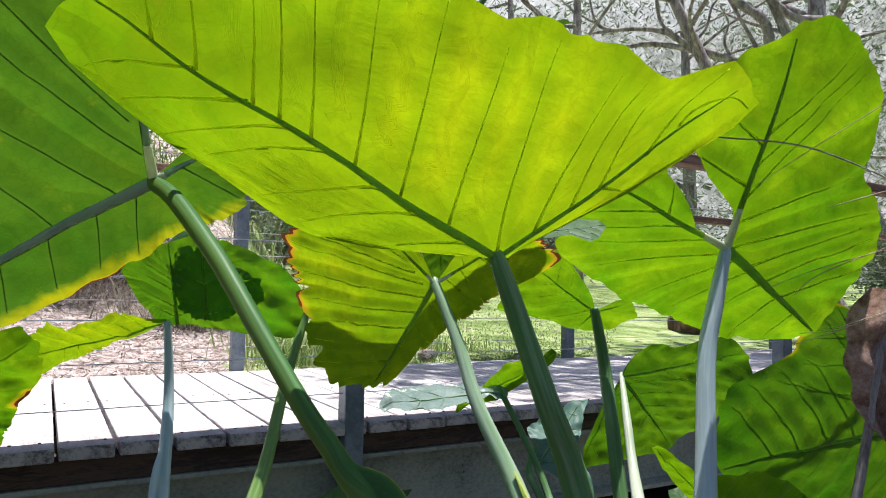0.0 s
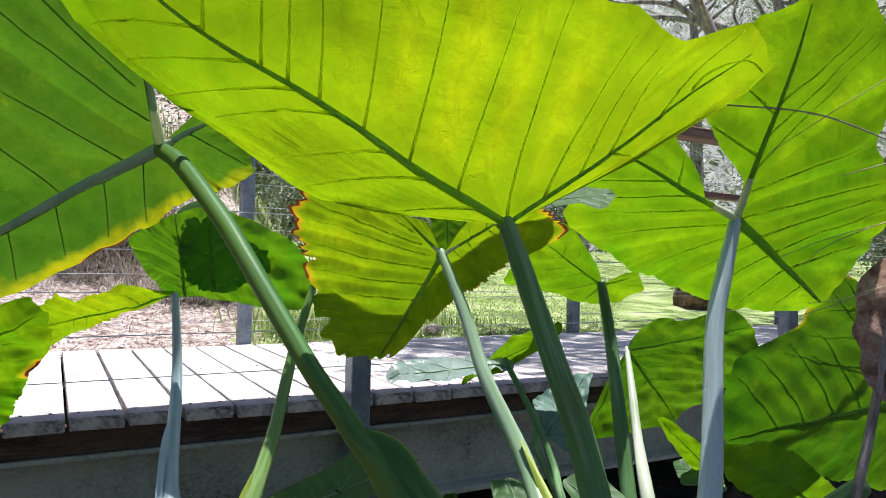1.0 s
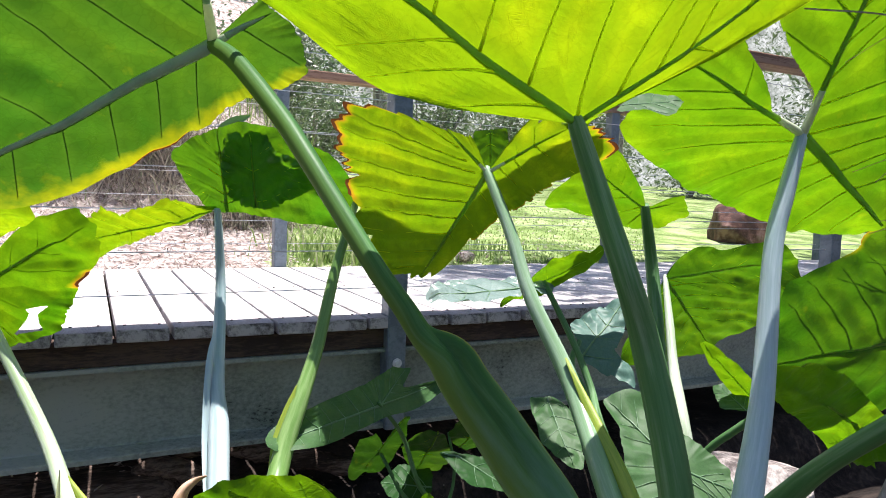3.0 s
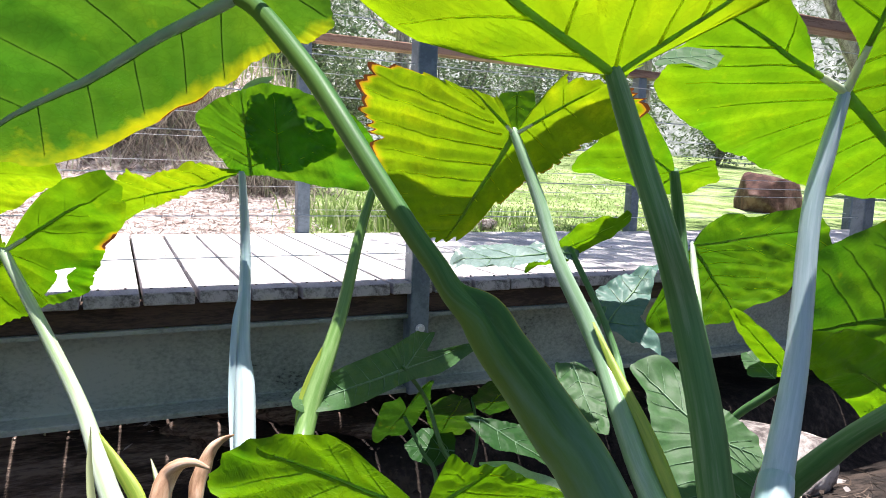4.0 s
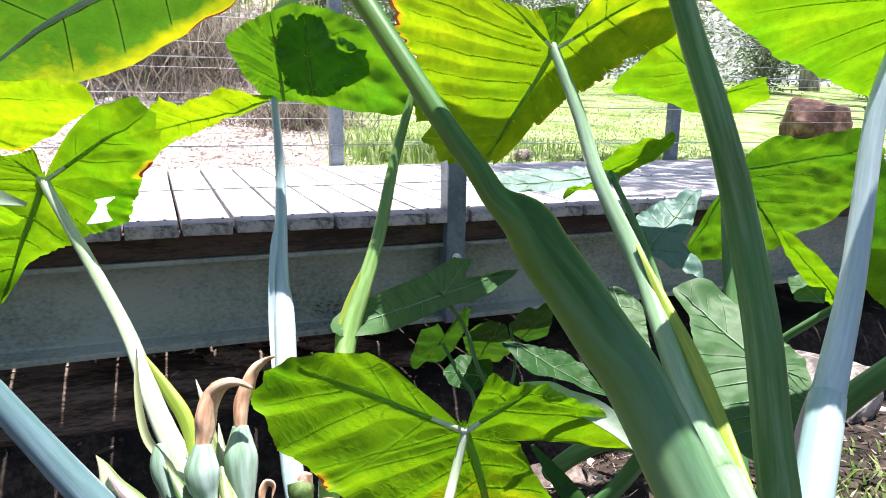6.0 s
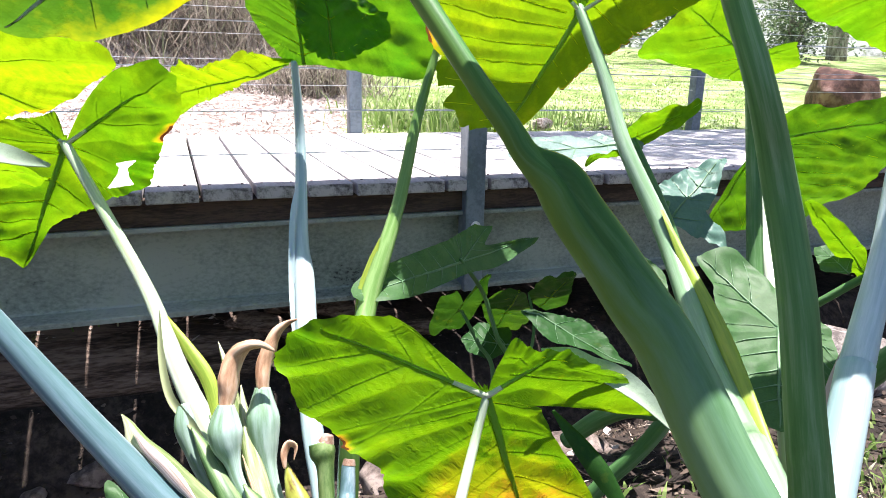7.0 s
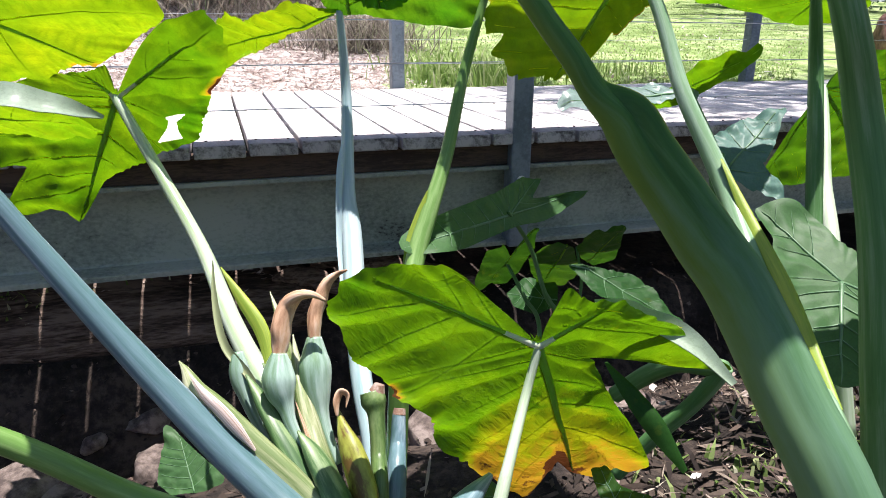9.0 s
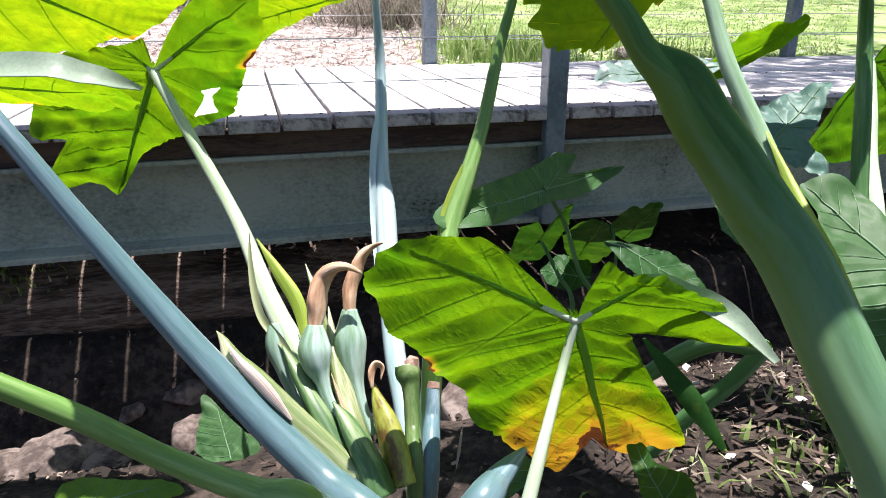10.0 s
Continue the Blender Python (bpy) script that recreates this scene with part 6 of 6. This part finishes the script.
def shrub(x, y, wide, high, seed, label):
    r = random.Random(seed)
    z = ground_z(x, y)
    t = thing("shrub", (x, y, z), label, "shrub", "shrubs behind the lawn")
    spots = []
    for k in range(7):
        a = r.uniform(0, 6.3)
        tip = Vector((x + math.cos(a) * wide * r.uniform(0.2, 0.9), y + math.sin(a) * wide * r.uniform(0.2, 0.9), z + high * r.uniform(0.5, 1)))
        mid = Vector((x, y, z)).lerp(tip, 0.5) + Vector((r.gauss(0, 0.15), r.gauss(0, 0.15), 0.1))
        under(mesh_of("branch", *tube([(x, y, z - 0.05), mid, tip], [0.03, 0.018, 0.005], 14, 6, 1, 0.2), BARK), t)
        for q in spline([(x, y, z + 0.1), mid, tip], 9)[1:]:
            spots.append((q, r.uniform(0.18, 0.42)))
    under(tagged(mesh_of("foliage", *leaves_at(r, spots, 95, 0.085, 0.017, 0.2), LEAF_GUM, smooth=False), kind="stuff"), t)


for k, (x, y, w, h) in enumerate([(3.4, 9.6, 1.1, 2.0), (5.2, 9.2, 1.2, 2.3), (7.0, 9.8, 1.2, 2.2), (9.2, 9.3, 1.3, 2.4), (11.5, 9.0, 1.3, 2.3), (13.5, 7.5, 1.3, 2.4), (15.5, 6.0, 1.4, 2.6), (2.2, 7.6, 0.9, 1.5), (0.6, 8.2, 1.0, 1.6), (-1.2, 7.6, 1.0, 1.5), (-3.0, 7.0, 1.0, 1.6), (12.5, 4.2, 1.2, 2.2), (13.5, 2.0, 1.3, 2.3)]):
    shrub(x, y, w, h, 50 + k, "dense dark green shrub at the wood's edge" if k < 7 or k > 10 else "scrubby shrub on the dry bank")


# ---- far woods, and the tree whose crown shades the path ----
def wood_spot(r):
    a = r.uniform(-0.35, 1.75)
    d = r.uniform(17, 27)
    x, y = d * math.sin(a), d * math.cos(a)
    return (x, y, ground_z(x, y) + 9 * r.random() ** 1.3)


def clump(r, at):
    v, f = leaves_at(r, [(at, 0.5)], 22, 0.24, 0.035, 0.5)
    return v, f


scatter("far_woods", 1500, wood_spot, clump, LEAF_GUM, "hazy grey-green wood in the distance", "wood", 81)
shade = gum_tree(5.9, -3.4, 7.5, (0.6, 3.2), 0.2, 40, "leaning gum tree whose crown shades the path", 1.0)
r9 = random.Random(9)
spots = [(Vector((2.3 + 5.5 * r9.random() ** 0.9, r9.uniform(0.35, 1.9), r9.uniform(5.4, 6.8))), r9.uniform(0.2, 0.34)) for _ in range(210)]
under(tagged(mesh_of("crown", *leaves_at(r9, spots, 34, 0.18, 0.03, 0.25), LEAF_GUM, smooth=False), kind="stuff"), shade)


# ---- glowing sheet of hazy wood and sky behind the trees ----
def backdrop():
    m, nt, p = shader("glowing_backdrop")
    p.inputs["Base Color"].default_value = (0.0, 0.0, 0.0, 1)
    p.inputs["Specular IOR Level"].default_value = 0.0
    v = coords(nt, (0.05, 0.05, 0.12))
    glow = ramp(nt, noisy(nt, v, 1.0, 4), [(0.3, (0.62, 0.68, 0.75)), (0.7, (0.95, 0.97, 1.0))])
    # low misty wood, open sky above it; both emit their own light
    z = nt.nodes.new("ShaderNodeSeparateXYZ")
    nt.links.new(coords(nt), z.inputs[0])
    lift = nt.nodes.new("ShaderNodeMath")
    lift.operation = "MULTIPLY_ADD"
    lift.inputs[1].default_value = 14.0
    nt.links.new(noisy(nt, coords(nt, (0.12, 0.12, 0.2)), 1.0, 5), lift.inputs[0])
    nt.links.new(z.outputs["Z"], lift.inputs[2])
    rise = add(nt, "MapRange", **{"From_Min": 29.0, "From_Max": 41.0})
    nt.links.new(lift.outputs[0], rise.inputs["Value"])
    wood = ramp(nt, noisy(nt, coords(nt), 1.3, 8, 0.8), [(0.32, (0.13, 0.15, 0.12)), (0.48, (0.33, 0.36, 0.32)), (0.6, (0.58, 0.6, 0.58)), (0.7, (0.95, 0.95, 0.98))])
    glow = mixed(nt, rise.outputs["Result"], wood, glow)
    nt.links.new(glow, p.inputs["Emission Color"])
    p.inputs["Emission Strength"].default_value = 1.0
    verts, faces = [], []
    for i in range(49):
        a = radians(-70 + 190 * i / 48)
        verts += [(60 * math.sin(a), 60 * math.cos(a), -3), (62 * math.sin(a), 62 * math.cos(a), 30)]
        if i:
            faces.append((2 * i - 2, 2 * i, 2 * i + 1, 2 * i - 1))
    tagged(mesh_of("backdrop", verts, faces, m), "glowing sheet painted with hazy wood and white sky", "sky", kind="structure")


backdrop()


# ---- planks ----
def plank_mesh(k):
    rng = random.Random(k)
    bm = bmesh.new()
    w, l0, l1 = PITCH - rng.uniform(0.007, 0.0125), rng.uniform(-0.006, 0.008), WIDE + rng.uniform(-0.01, 0.02)
    box(bm, (-w / 2, l0, -DEEP), (w / 2, l1, 0), 0.004)
    bmesh.ops.subdivide_edges(bm, edges=[e for e in bm.edges if abs(e.verts[0].co.y - e.verts[1].co.y) > 0.5], cuts=5)
    for v in bm.verts:
        v.co.z += 0.0012 * noise.noise(Vector((v.co.x * 20, v.co.y * 3, k * 9)))
    me = bpy.data.meshes.new("plank")
    bm.to_mesh(me)
    bm.free()
    me.materials.append(WOOD)
    me.materials.append(WOOD_END)
    me.polygons.foreach_set("material_index", [1 if abs(f.normal.y) > 0.6 else 0 for f in me.polygons])
    return me


PLANKS = [plank_mesh(k) for k in range(7)]
rng = random.Random(5)
for k in range(-19, 60):
    x = PITCH * (k + 0.5)
    p = new("plank", PLANKS[rng.randrange(7)])
    p.matrix_world = pose(x, rng.uniform(-0.008, 0.008), rng.uniform(-0.0015, 0.0015), 0, rng.uniform(-0.4, 0.4), 0)
    under(p, deck)

nail_bm = bmesh.new()
bmesh.ops.create_cone(nail_bm, cap_ends=True, segments=8, radius1=0.0042, radius2=0.0036, depth=0.004)
NAIL = bpy.data.meshes.new("nail")
nail_bm.to_mesh(NAIL)
nail_bm.free()
NAIL.materials.append(plain("rusty_nail", [(0.3, (0.08, 0.06, 0.05)), (0.7, (0.2, 0.16, 0.14))], 40, rough=0.6, metal=0.5))
for k in range(-9, 25):
    for y in (0.075, 0.78):
        for side in (-0.04, 0.04):
            n = new("nail", NAIL)
            n.matrix_world = pose(PITCH * (k + 0.5) + side + rng.uniform(-0.006, 0.006), y + rng.uniform(-0.008, 0.008), 0.001, 0, 0, 0)
            under(n, deck)
